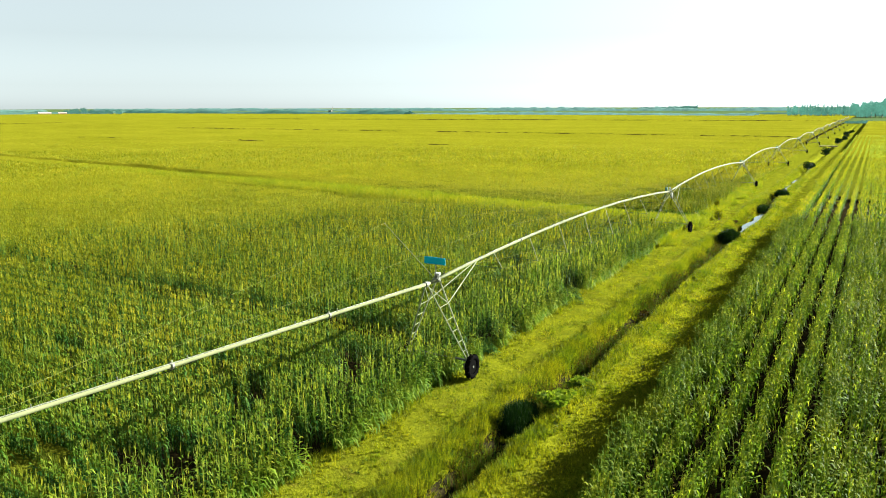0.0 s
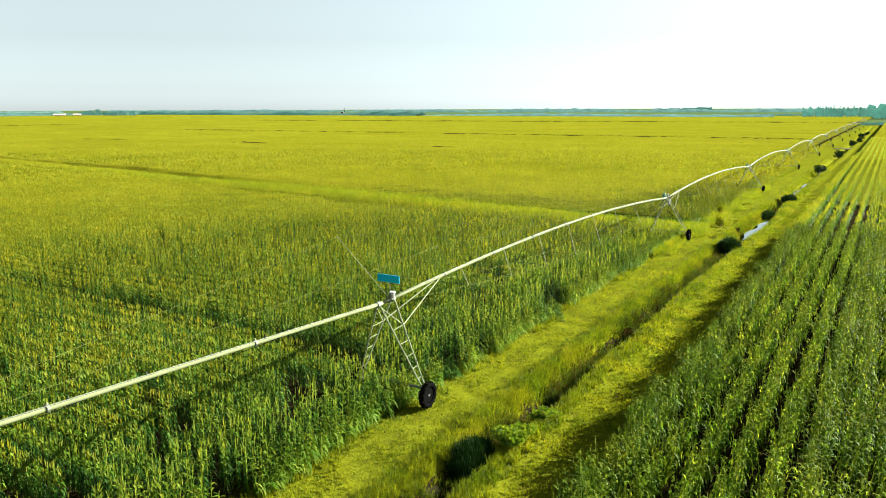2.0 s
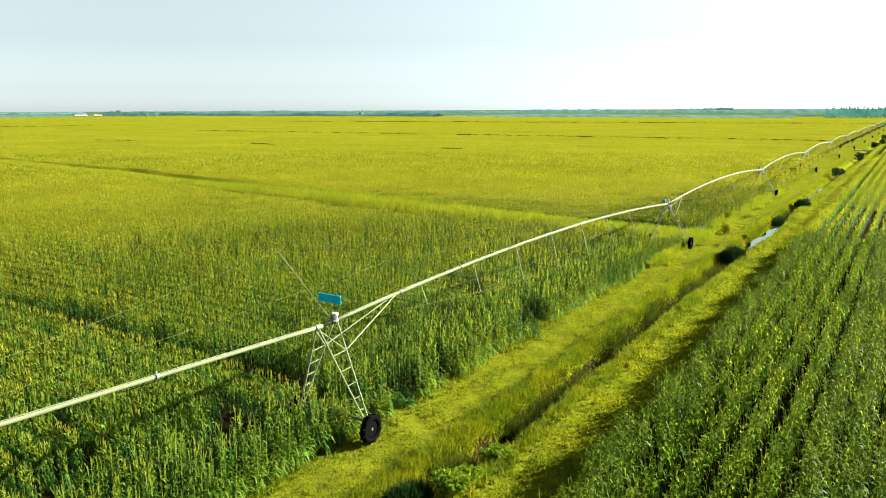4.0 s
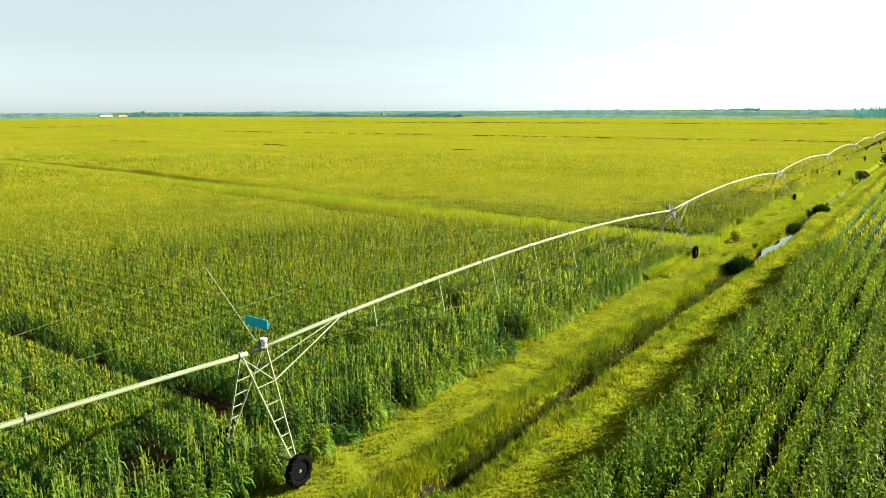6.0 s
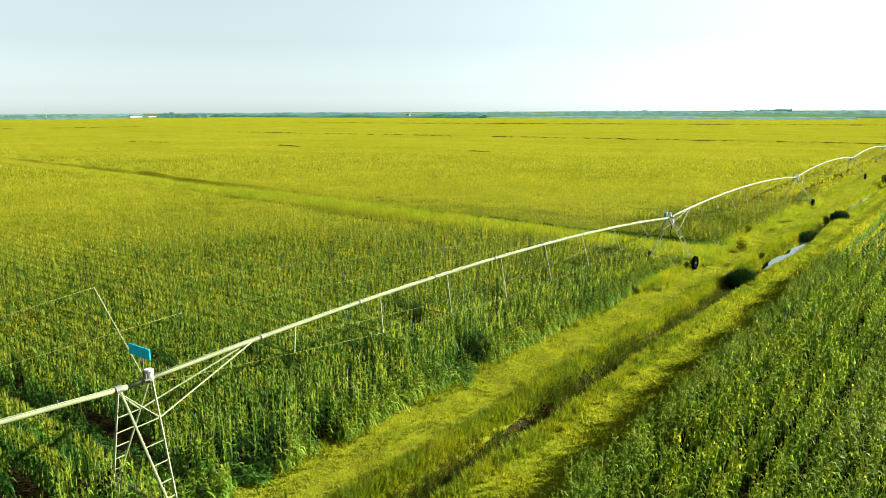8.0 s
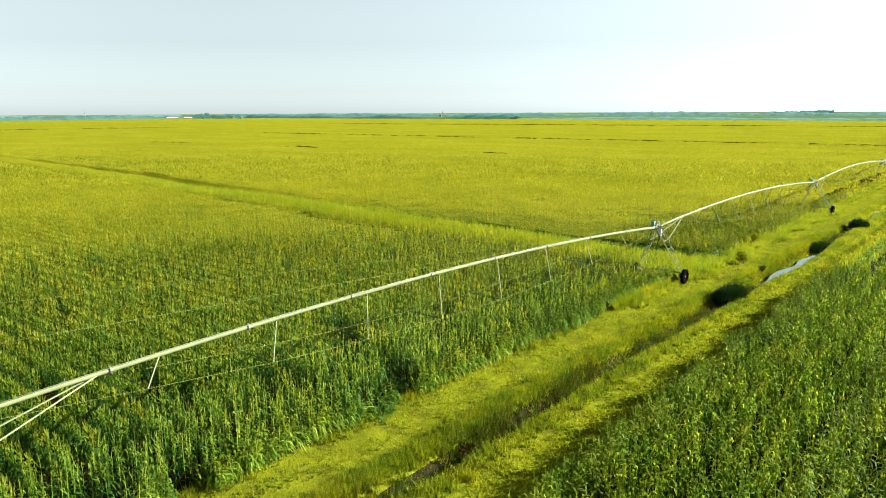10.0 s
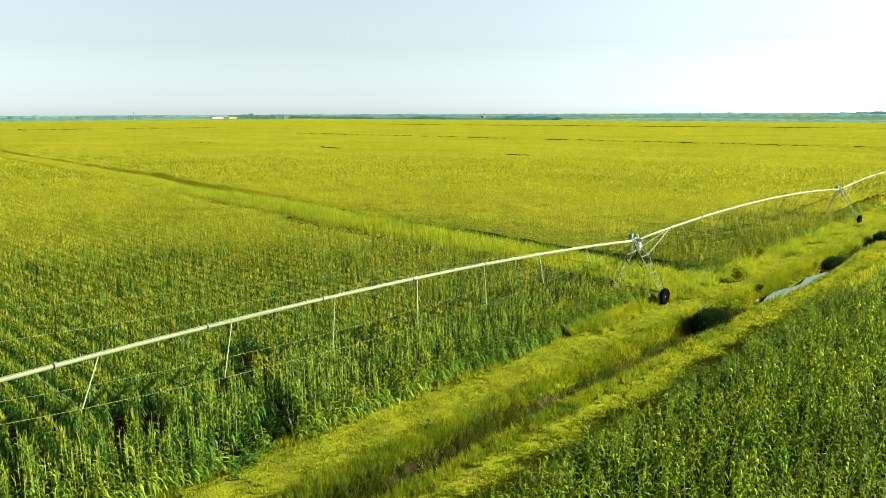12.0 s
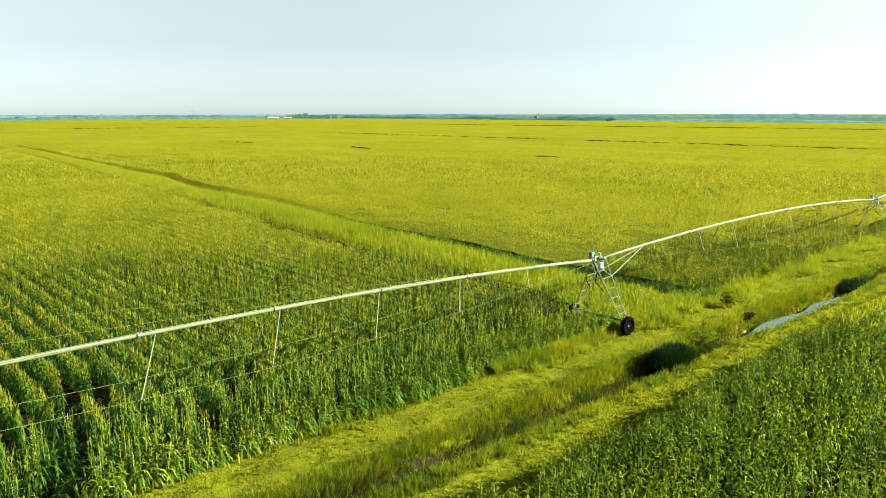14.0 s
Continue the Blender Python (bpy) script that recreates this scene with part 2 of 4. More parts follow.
class Template:
    """A small plant of a few blades, to be strewn many times into one mesh."""

    def __init__(self):
        self.v, self.f, self.m = [], [], []

    def strip(self, pts, widths, side, mat):
        """A blade along pts, that many metres wide at each, ending in a point if the last width is 0."""
        base = len(self.v)
        idx = []
        for p, w in zip(pts, widths):
            if w == 0:
                self.v.append(p)
                idx.append((len(self.v) - 1,))
            else:
                self.v.append([p[k] - side[k] * w / 2 for k in range(3)])
                self.v.append([p[k] + side[k] * w / 2 for k in range(3)])
                idx.append((len(self.v) - 2, len(self.v) - 1))
        for A, B in zip(idx, idx[1:]):
            self.f.append((A[0], A[1], B[1], B[0]) if len(B) == 2 else (A[0], A[1], B[0]))
            self.m.append(mat)


def strewn(name, templates, which, x, y, z, turn, scale, tall, materials, lean=0.06, seed=1):
    """One mesh that holds templates[which[i]] at each place."""
    r = np.random.RandomState(seed)
    VV, LL, SS, MM, off = [], [], [], [], 0
    for k, T in enumerate(templates):
        sel = np.where(which == k)[0]
        if not len(sel):
            continue
        tv = np.array(T.v)
        c, s = np.cos(turn[sel])[:, None], np.sin(turn[sel])[:, None]
        sc, tl = scale[sel][:, None], tall[sel][:, None]
        lx, ly = r.normal(0, lean, (len(sel), 1)), r.normal(0, lean, (len(sel), 1))
        px = (tv[None, :, 0] * c - tv[None, :, 1] * s) * sc
        py = (tv[None, :, 0] * s + tv[None, :, 1] * c) * sc
        pz = tv[None, :, 2] * tl
        V = np.stack([px + lx * pz + x[sel][:, None], py + ly * pz + y[sel][:, None], pz + z[sel][:, None]], -1)
        loops = np.concatenate([np.array(f) for f in T.f])
        sizes = np.array([len(f) for f in T.f])
        n = len(tv)
        LL.append((loops[None, :] + (off + n * np.arange(len(sel)))[:, None]).ravel())
        SS.append(np.tile(sizes, len(sel)))
        MM.append(np.tile(np.array(T.m), len(sel)))
        VV.append(V.reshape(-1, 3))
        off += n * len(sel)
    return big_mesh(name, np.concatenate(VV), np.concatenate(LL), np.concatenate(SS), np.concatenate(MM), materials)


# ---- ground ----
LEFT_EDGE, RIGHT_EDGE, DITCH = -22.55, -11.3, -16.7
TOWER_Y, SPAN, PIPE_X = 35.0, 54.86, -24.1


def ditch_depth(X, Y):
    d = np.abs(X - DITCH - 0.25 * waves(Y * 0, Y, 30.0, 5))
    wide = 0.75 + 0.25 * waves(X * 0, Y, 17.0, 6) + 0.5 * np.exp(-((Y - 106) / 11.0) ** 4)
    deep = 0.75 + 0.12 * waves(X * 0, Y, 12.0, 7) + 0.25 * np.exp(-((Y - 106) / 11.0) ** 4)
    return -deep * np.clip(1.6 - 1.3 * d / wide, 0, 1) ** 1.2


def ground_height(X, Y):
    strip = np.clip(np.minimum(X - LEFT_EDGE, RIGHT_EDGE - X) / 1.5, 0, 1)
    near = np.clip((700 - np.abs(Y)) / 200, 0, 1)
    bank = 0.12 * np.exp(-((np.abs(X - DITCH) - 1.8) / 0.7) ** 2)
    return near * strip * (0.05 * waves(X, Y, 3.5, 1) + 0.07 * waves(X, Y, 11.0, 2) + bank + ditch_depth(X, Y)) - (1 - near) * 0.05


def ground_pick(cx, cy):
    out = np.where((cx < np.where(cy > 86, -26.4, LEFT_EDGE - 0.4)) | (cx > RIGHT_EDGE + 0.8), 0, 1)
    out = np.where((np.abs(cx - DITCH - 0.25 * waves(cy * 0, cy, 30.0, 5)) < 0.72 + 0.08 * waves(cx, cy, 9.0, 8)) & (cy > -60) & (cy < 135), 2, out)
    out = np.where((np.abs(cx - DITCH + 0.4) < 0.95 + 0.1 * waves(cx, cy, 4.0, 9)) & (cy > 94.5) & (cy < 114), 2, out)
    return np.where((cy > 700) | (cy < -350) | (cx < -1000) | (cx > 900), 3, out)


gx = np.concatenate([np.linspace(-4950, -1000, 9), np.linspace(-900, -60, 14), np.linspace(-52, -24.6, 12), np.arange(-24.0, -9.5, 0.2),
                     np.linspace(-9, 30, 12), np.linspace(60, 900, 10), np.linspace(1400, 4950, 6)])
gy = np.concatenate([np.linspace(-4950, -350, 8), np.linspace(-280, 0, 12), np.arange(6, 130, 0.4), np.arange(131, 340, 1.5),
                     np.linspace(350, 700, 24), np.linspace(760, 4950, 16)])
ground = tagged(sheet("ground", gx, gy, ground_height, [SOIL, TURF, MUD, PLAIN], ground_pick),
                "flat farmland with a mown grass strip and ditch between maize fields", "ground", kind="structure")


def water_sheet(y0, y1, level, half):
    ys = np.linspace(y0, y1, 40)
    bm = bmesh.new()
    rows = []
    for y in ys:
        f = math.sin(math.pi * min(1, max(0, (y - y0) / (y1 - y0)))) ** 0.5
        c = DITCH + 0.32 + 0.25 * float(waves(np.array(0.0), np.array(y), 30.0, 5))
        w = half * f + 0.05
        u = [0.5 * float(waves(np.array(s * 9.0), np.array(y), 5.0, 61)) for s in (1, 2)]
        rows.append([bm.verts.new((c - w * (0.8 + u[0]), y, level)), bm.verts.new((c + w * (1 + u[1]), y, level))])
    for A, B in zip(rows, rows[1:]):
        bm.faces.new((A[0], A[1], B[1], B[0]))
    return tagged(part("water", bm, WATER, None), "still water standing in the ditch, mirroring the sky", "water", kind="structure")


water_sheet(95.2, 113.0, -0.42, 0.52)
water_sheet(146, 156, -0.36, 0.9)
water_sheet(160, 168, -0.36, 0.8)
water_sheet(196, 212, -0.36, 0.8)


# ---- maize fields ----
def bend(x):
    """How far the wheel tracks swing round as they go off to the west."""
    return (x + 24.0) ** 2 / 4800.0


def blade(T, base, az, length, rise, droop, width, mat, segs, reach=0.36):
    """An arching maize leaf."""
    pts, ws = [], []
    for i in range(segs + 1):
        f = i / segs
        out = length * (f * reach)
        up = rise * f - droop * f * f
        pts.append((base[0] + out * math.cos(az), base[1] + out * math.sin(az), base[2] + up))
        ws.append(0.0 if i == segs else width * (0.65 + 0.9 * f * (1 - f) * 2))
    T.strip(pts, ws, (-math.sin(az), math.cos(az), 0.0), mat)


def maize_plant(seed, leaves, segs, width, stalk, plumes, flags=0.72, plume=0.028, reach=0.6, spread=0.5, erect=1.0):
    """A stalk with arching leaves to both sides in one plane, the upper ones steeper, and a forked tassel."""
    r = random.Random(seed)
    T = Template()
    if stalk:
        T.strip([(0, 0, 0), (0, 0, 1.9)], [0.045, 0.025], (0.7, 0.7, 0), 2)
    for i in range(leaves):
        f = (i + 0.5) / leaves
        z = 0.25 + 1.5 * f
        az = (i % 2) * math.pi + r.uniform(-spread, spread)
        L = (0.95 - 0.5 * abs(f - 0.45)) * r.uniform(0.8, 1.2)
        steep = f > 0.68
        rise = (r.uniform(0.45, 0.7) if not steep else r.uniform(0.35, 0.55)) * erect
        droop = r.uniform(0.5, 1.0) if not steep else r.uniform(0.15, 0.5)
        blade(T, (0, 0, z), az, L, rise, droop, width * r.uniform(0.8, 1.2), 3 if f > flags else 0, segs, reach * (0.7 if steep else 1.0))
    for i in range(plumes):
        az = r.uniform(0, 6.28)
        o = 0.02 if i == 0 else 0.12
        a, b = (0, 0, 1.85), (o * math.cos(az), o * math.sin(az), r.uniform(2.12, 2.26) - 0.05 * i)
        T.strip([a, b], [plume, plume * 0.5], (-math.sin(az), math.cos(az), 0.0), 1)
    return T


NEAR = [maize_plant(i, 10, 2, 0.062, True, 2, 0.66, 0.03, 0.40, 0.4, 0.7) for i in range(14)]
MID = [maize_plant(40 + i, 6, 1, 0.10, False, 2, 0.55, 0.05, 0.30, 0.4, 0.8) for i in range(10)]
LUSH = [maize_plant(120 + i, 11, 2, 0.07, True, 0, 0.62, 0.028, 0.46, 0.8, 0.62) for i in range(12)]
FAR = [maize_plant(80 + i, 3, 1, 0.34, False, 2, 0.3, 0.16, 0.36, 3.0) for i in range(6)]
HOLES = [(-28.1, 57.0, 0.9), (-24.0, 56.5, 0.7), (-22.8, 54.7, 0.7), (-30.3, 58.7, 1.1), (-22.7, 39.6, 0.6), (-25.0, 86.6, 0.8),
         (-29.0, 46.5, 0.7), (-33.0, 27.0, 0.8), (-27.5, 24.0, 0.8), (-24.6, 64.5, 0.5), (-38.0, 33.0, 0.7),
         (-26.2, 43.0, 0.8), (-23.2, 38.9, 0.7), (-25.6, 32.0, 0.6), (-23.8, 56.0, 0.7), (-28.0, 56.2, 0.8), (-31.7, 59.1, 1.2), (-25.9, 57.0, 0.6),
         (-22.5, 53.4, 0.8), (-31.0, 16.6, 1.2), (-28.7, 25.5, 0.7), (-27.2, 51.9, 0.6), (-23.4, 40.4, 0.8)]


def low_line(x):
    """The wheel track of the second tower, running off to the west."""
    return 91.2 + 0.064 * (-24.0 - x) + 0.35 * waves(x, x * 0, 37.0, 74)


def high_line(x):
    """The open gap beyond the band of weeds."""
    return 101.0 + 0.058 * (-24.0 - x) + 0.8 * waves(x, x * 0, 45.0, 75)


def gap_open(x):
    """How wide the open gap is: it narrows and closes here and there towards the west."""
    return np.clip(2.5 - 0.010 * (-24.0 - x) + 0.9 * waves(x, x * 0, 31.0, 76), 0, 3.2)


def in_band(x, y):
    return (y > low_line(x)) & (y < high_line(x) + gap_open(x)) & (x > -330)


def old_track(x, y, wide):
    """Broken dark lines in the far field: gap shade coloured onto the canopy."""
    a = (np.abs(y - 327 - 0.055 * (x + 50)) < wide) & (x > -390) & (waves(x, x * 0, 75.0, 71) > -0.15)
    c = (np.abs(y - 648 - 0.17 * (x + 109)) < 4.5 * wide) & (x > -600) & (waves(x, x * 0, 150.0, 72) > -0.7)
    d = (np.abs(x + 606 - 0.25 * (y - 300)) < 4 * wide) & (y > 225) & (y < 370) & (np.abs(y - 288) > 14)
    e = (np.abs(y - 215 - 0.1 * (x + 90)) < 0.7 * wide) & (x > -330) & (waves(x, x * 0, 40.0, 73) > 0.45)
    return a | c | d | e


def plantable(x, y):
    """Where the west field carries maize: not in wheel tracks, gaps and bare spots."""
    b = y - bend(x)
    edge = np.where(y > 103, -23.2, LEFT_EDGE) + 0.35 * waves(x * 0, y, 9.0, 12)
    ok = (x < edge) & ~old_track(x, y, 1.5)
    ok &= ~((b > 35.7 - 0.3 * waves(x, y, 13.0, 79)) & (b < 37.6 + 0.4 * waves(x, y, 20.0, 13)) & (x < -22))
    for k in (2, 5):
        ok &= ~((b > 36.2 + SPAN * k) & (b < 37.4 + 0.5 * waves(x, y, 30.0, 16) + SPAN * k))
    ok &= ~in_band(x, y)
    # short stretch of a second gap beyond the first, and scattered bare spots
    ok &= ~((np.abs(y - 114.2) < 0.9) & (x > -131) & (x < -108))
    ok &= waves(x * 0.5, y, 3.4, 77) + 0.5 * waves(x, y, 9.0, 78) < np.where(x > -29, 0.8, 1.25)
    for hx, hy, hr in HOLES:
        ok &= np.hypot(x - hx, (y - hy) * 0.8) > hr
    return ok


def scatter_rows(x0, x1, y0, y1, ridge, step, along_x, seed):
    """Places in double rows on ridges."""
    r = np.random.RandomState(seed)
    a0, a1, b0, b1 = (x0, x1, y0, y1) if along_x else (y0, y1, x0, x1)
    along = np.arange(a0, a1, step)
    across = np.arange(math.ceil(b0 / ridge) * ridge, b1, ridge)
    A, B, S = np.meshgrid(along, across, np.array([-0.03, 0.03]), indexing="ij")
    A = A + r.uniform(-0.5, 0.5, A.shape) * step
    B = B + S + r.normal(0, 0.022, B.shape)
    A, B = A.ravel(), B.ravel()
    if along_x:
        # no clear rows on the headland beside the strip
        B = B + (A > -26.0 + 1.5 * waves(A, B, 9.0, 17)) * r.uniform(-0.65, 0.65, B.shape)
    return (A, B) if along_x else (B, A)


def seen_side(x, y):
    """The stretch of the west field that lies before the flight."""
    return y > np.minimum(-0.53 * x - 7, 42 - 0.19 * x)


def grow(name, label, templates, x, y, seed, scale=1.0, tall=None, mats=None, turn=None, lean=0.05):
    r = np.random.RandomState(seed)
    n = len(x)
    t = r.normal(1.0, 0.03, n) * (1 + 0.03 * waves(x, y, 25.0, 21)) if tall is None else tall
    ob = strewn(name, templates, r.randint(0, len(templates), n), x, y, np.zeros(n), r.uniform(0, 6.28, n) if turn is None else turn,
                r.uniform(0.8, 1.2, n) * scale, t, mats or [MAIZE, SILK, STALK, FLAG], lean, seed)
    return tagged(ob, label, "maize field", kind="stuff")


LABEL_W = "tall green maize in rows with yellow tassels, west of the ditch"
R0, R1, R2 = 54.0, 155.0, 330.0
def off(x, y):
    """Distance from the stretch that the flight follows."""
    return np.hypot(x - 1, 1.35 * (y - np.clip(y, 0, 50)))


def blend(x, y, radius, soft, seed):
    """True more and more often as one passes that distance."""
    d = off(x, y) + 4 * waves(x, y, 30.0, 23)
    return np.random.RandomState(seed).uniform(-soft, soft, len(x)) < d - radius


x, y = scatter_rows(-85, -21, 8, 100, 1.3, 0.21, True, 1)
k = plantable(x, y) & seen_side(x, y) & ~blend(x, y, R0 + 4, 30, 101) & (y < low_line(x))
x, y = x[k], y[k]
r = np.random.RandomState(36)
# leaves lie along the rows, but every way on the headland
wild = x > -27.5 + 1.5 * waves(x, y, 9.0, 17)
turn = np.where(wild, r.uniform(0, 6.28, len(x)), r.choice((0.0, math.pi), len(x)) + r.normal(0, 0.45, len(x)))
tall = np.where(wild, r.normal(0.97, 0.08, len(x)), r.normal(1.0, 0.025, len(x))) * (1 + 0.03 * waves(x, y, 25.0, 21))
# Farther plants get brighter, yellower tops: sunlight on the crowns put into the colour.
lit_tops = blend(x, y, 40, 20, 107) & (~wild | blend(x, y, 62, 20, 108))
for tone, seed, mats in ((~lit_tops, 2, [MAIZE, SILK, STALK, FLAG]), (lit_tops, 43, [MAIZE, TASSEL, STALK, MIDLEAF])):
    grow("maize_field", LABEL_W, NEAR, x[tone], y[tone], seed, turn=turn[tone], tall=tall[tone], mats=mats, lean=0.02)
# low leaves in the bare spots and along the first wheel track, darkened for shade
r = np.random.RandomState(44)
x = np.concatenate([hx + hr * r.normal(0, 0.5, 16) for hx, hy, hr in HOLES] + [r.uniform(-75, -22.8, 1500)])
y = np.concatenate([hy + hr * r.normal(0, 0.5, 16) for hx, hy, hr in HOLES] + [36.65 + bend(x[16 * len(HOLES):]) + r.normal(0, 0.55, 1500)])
grow("maize_field", "low maize in bare spots and wheel tracks, leaves darkened for shade", LUSH, x, y, 45, tall=r.uniform(0.15, 0.42, len(x)), mats=[MAIZE, MAIZE, STALK, MAIZE], lean=0.15)
r = np.random.RandomState(34)
ye = np.repeat(np.arange(14, 90, 0.16), 3)
xe = LEFT_EDGE + 0.25 + 0.35 * waves(ye * 0, ye, 9.0, 12) - np.abs(r.normal(0, 0.45, len(ye)))
k = ~((ye > 36.2) & (ye < 37.0))
k &= plantable(xe - 0.3, ye) | ((ye > 35) & (ye < 38))
# Brighter leaf colours here stand for the sunlit face towards the strip.
grow("maize_field", LABEL_W, LUSH, xe[k], (ye + r.normal(0, 0.1, len(ye)))[k], 35, tall=r.uniform(0.45, 0.98, int(k.sum())), lean=0.12, mats=[FLAG, SILK, STALK, LUSHLEAF])
x, y = scatter_rows(-190, -21, 8, 225, 1.3, 0.42, True, 3)
k = plantable(x, y) & seen_side(x, y) & blend(x, y, R0 + 4, 30, 102) & ~blend(x, y, R1, 20, 103)
r = np.random.RandomState(37)
turn = r.choice((0.0, math.pi), int(k.sum())) + r.normal(0, 0.3, int(k.sum()))
x, y = x[k], y[k]
# Nearer plants keep the darker leaves, farther ones take the brightened copies.
dim = ~blend(x, y, 56, 26, 106)
# ragged, uneven plants where the field meets the strip beyond the band of weeds
rough = (x > -35 + 3 * waves(x, y, 11.0, 80)) & (y > 101) & (y < 175)
rx, ry = x[rough], y[rough]
rx = rx + r.normal(0, 0.3, len(rx))
green = waves(rx, ry, 6.0, 81) + r.normal(0, 0.4, len(rx)) > 0.25
for tone, seed, mats in ((green, 40, [LUSHLEAF, SILK, STALK, MIDLEAF]), (~green, 42, [MIDLEAF, SILK, STALK, FARLEAF])):
    grow("maize_field", LABEL_W, LUSH, rx[tone], ry[tone], seed, 1.15, tall=r.uniform(0.55, 1.02, int(tone.sum())), mats=mats, lean=0.1)
x, y, turn, dim = x[~rough], y[~rough], turn[~rough], dim[~rough]
grow("maize_field", LABEL_W, MID, x[dim], y[dim], 4, mats=[FLAG, TASSEL, STALK, MIDLEAF], turn=turn[dim], lean=0.02)
grow("maize_field", LABEL_W, MID, x[~dim], y[~dim], 39, mats=[MIDLEAF, TASSEL, STALK, FARLEAF], turn=turn[~dim], lean=0.03)
x, y = scatter_rows(-330, -21, 60, 365, 1.3, 1.5, True, 5)
k = plantable(x, y) & seen_side(x, y) & blend(x, y, R1, 20, 104) & ~blend(x, y, R2 - 40, 60, 105)
grow("maize_field", LABEL_W, FAR, x[k], y[k], 6, 1.25, mats=[FARLEAF, TASSEL, STALK, FARLEAF])
# lower, paler growth between the second wheel track and the open gap
x, y = scatter_rows(-300, -20.5, 90, 122, 0.65, 0.6, True, 7)
rise = (y - low_line(x)) / (high_line(x) - low_line(x))
k = (rise > 0.2) & (rise < 0.97) & (x < -21.0 + 0.8 * waves(x, y, 6.0, 15)) & seen_side(x, y)
r = np.random.RandomState(8)
n = int(k.sum())


def weed(seed, blades, h, spread, w, mats, segs=2):
    r = random.Random(seed)
    T = Template()
    for i in range(blades):
        az, o, hh = r.uniform(0, 6.28), r.uniform(0, spread * 0.4), h * r.uniform(0.6, 1.15)
        a = (o * math.cos(az), o * math.sin(az), 0)
        e = r.uniform(0.3, 1.0) * spread
        mid = (a[0] + 0.35 * e * math.cos(az), a[1] + 0.35 * e * math.sin(az), hh * 0.65)
        tip = (a[0] + e * math.cos(az), a[1] + e * math.sin(az), hh)
        T.strip([a, mid, tip] if segs == 2 else [a, tip], [w, w * 0.8, 0] if segs == 2 else [w, 0], (-math.sin(az), math.cos(az), 0), r.choice(mats))
    return T


WEEDS = [weed(i, 12, 1.85, 0.45, 0.055, (0, 0, 1), 1) for i in range(6)]
tagged(strewn("weed_band", WEEDS, r.randint(0, 6, n), x[k], y[k], np.zeros(n), r.uniform(0, 6.28, n), r.uniform(0.8, 1.3, n),
              r.uniform(0.55, 1.15, n) * np.interp(x[k], (-75, -48, -28), (0.98, 0.8, 0.5)) * (1 - 0.4 * np.clip((rise[k] - 0.7) / 0.3, 0, 1)), [TALL, GRASS], 0.1, 9),
       "pale tall grass and weeds along a wheel track in the maize", "weeds", kind="stuff")

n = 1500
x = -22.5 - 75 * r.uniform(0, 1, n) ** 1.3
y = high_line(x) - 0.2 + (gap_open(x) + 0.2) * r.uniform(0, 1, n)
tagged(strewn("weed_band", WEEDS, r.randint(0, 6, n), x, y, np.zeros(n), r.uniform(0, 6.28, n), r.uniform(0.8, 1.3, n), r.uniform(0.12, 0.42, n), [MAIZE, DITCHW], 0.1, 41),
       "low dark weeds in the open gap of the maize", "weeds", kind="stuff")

LABEL_E = "tall green maize in rows beside the ditch, east field"


def east(x, y):
    ok = (x > RIGHT_EDGE + 0.4 * waves(x * 0, y, 7.0, 31))
    for hx in (-9.75, -8.45, -7.15, -5.85):
        ok &= ~((np.abs(x - hx) < 0.17 + 0.13 * waves(x, y, 5.0, 32) - 0.0012 * np.maximum(y - 95, 0)) & (y > 36) & (np.abs(y - 102) > 10 + 2 * waves(x, x * 0, 3.0, 38)))
    ok &= waves(x, y, 2.6, 82) + 0.4 * waves(x, y, 8.0, 83) < np.where((x > -4.9) | (x < -9.9), 0.85, 1.2)
    return ok & (x < 2 + 0.06 * np.maximum(y - 30, 0))


x, y = scatter_rows(-12.6, 6, 17, 100, 1.3, 0.23, False, 10)
r = np.random.RandomState(33)
loose = (x > -4.9) | (x < -9.9)
x = x + np.where(loose, r.uniform(-0.5, 0.5, len(x)), r.normal(0, 0.13, len(x)))
k = east(x, y) & (x < 3)
ye = np.repeat(np.arange(17, 98, 0.13), 3)
xe = RIGHT_EDGE + 0.3 + 0.4 * waves(ye * 0, ye, 7.0, 31) + np.abs(r.normal(0, 0.3, len(ye)))
x, y = np.concatenate([x[k], xe]), np.concatenate([y[k], ye])
edge_low = np.clip((x - RIGHT_EDGE) / 2.5, 0, 1) * 0.12 + 1.0
rows = (x > -9.9) & (x < -4.9)
turn = np.where(rows, math.pi / 2 + r.choice((0.0, math.pi), len(x)) + r.normal(0, 0.4, len(x)), r.uniform(0, 6.28, len(x)))
grow("maize_field", LABEL_E, LUSH, x, y, 11, tall=r.normal(0.98, 0.1, len(x)) * edge_low * (1 + 0.07 * waves(x, y, 3.2, 84)), lean=0.08, turn=turn, mats=[FLAG, SILK, STALK, LUSHLEAF])
x, y = scatter_rows(-12.6, 12, 96, 210, 1.3, 0.36, False, 12)
x = x + np.where(x > -4.9, r.uniform(-0.6, 0.6, len(x)), r.normal(0, 0.09, len(x)))
k = east(x, y)
ye = np.repeat(np.arange(98, 240, 0.3), 3)
xe = RIGHT_EDGE + 0.2 + 0.4 * waves(ye * 0, ye, 7.0, 31) + np.abs(r.normal(0, 0.35, len(ye)))
x, y = np.concatenate([x[k], xe]), np.concatenate([y[k], ye])
k = np.ones(len(x), bool)
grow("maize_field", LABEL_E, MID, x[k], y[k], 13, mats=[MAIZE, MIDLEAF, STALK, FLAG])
x, y = scatter_rows(-12.6, 30, 210, 360, 1.3, 0.8, False, 14)
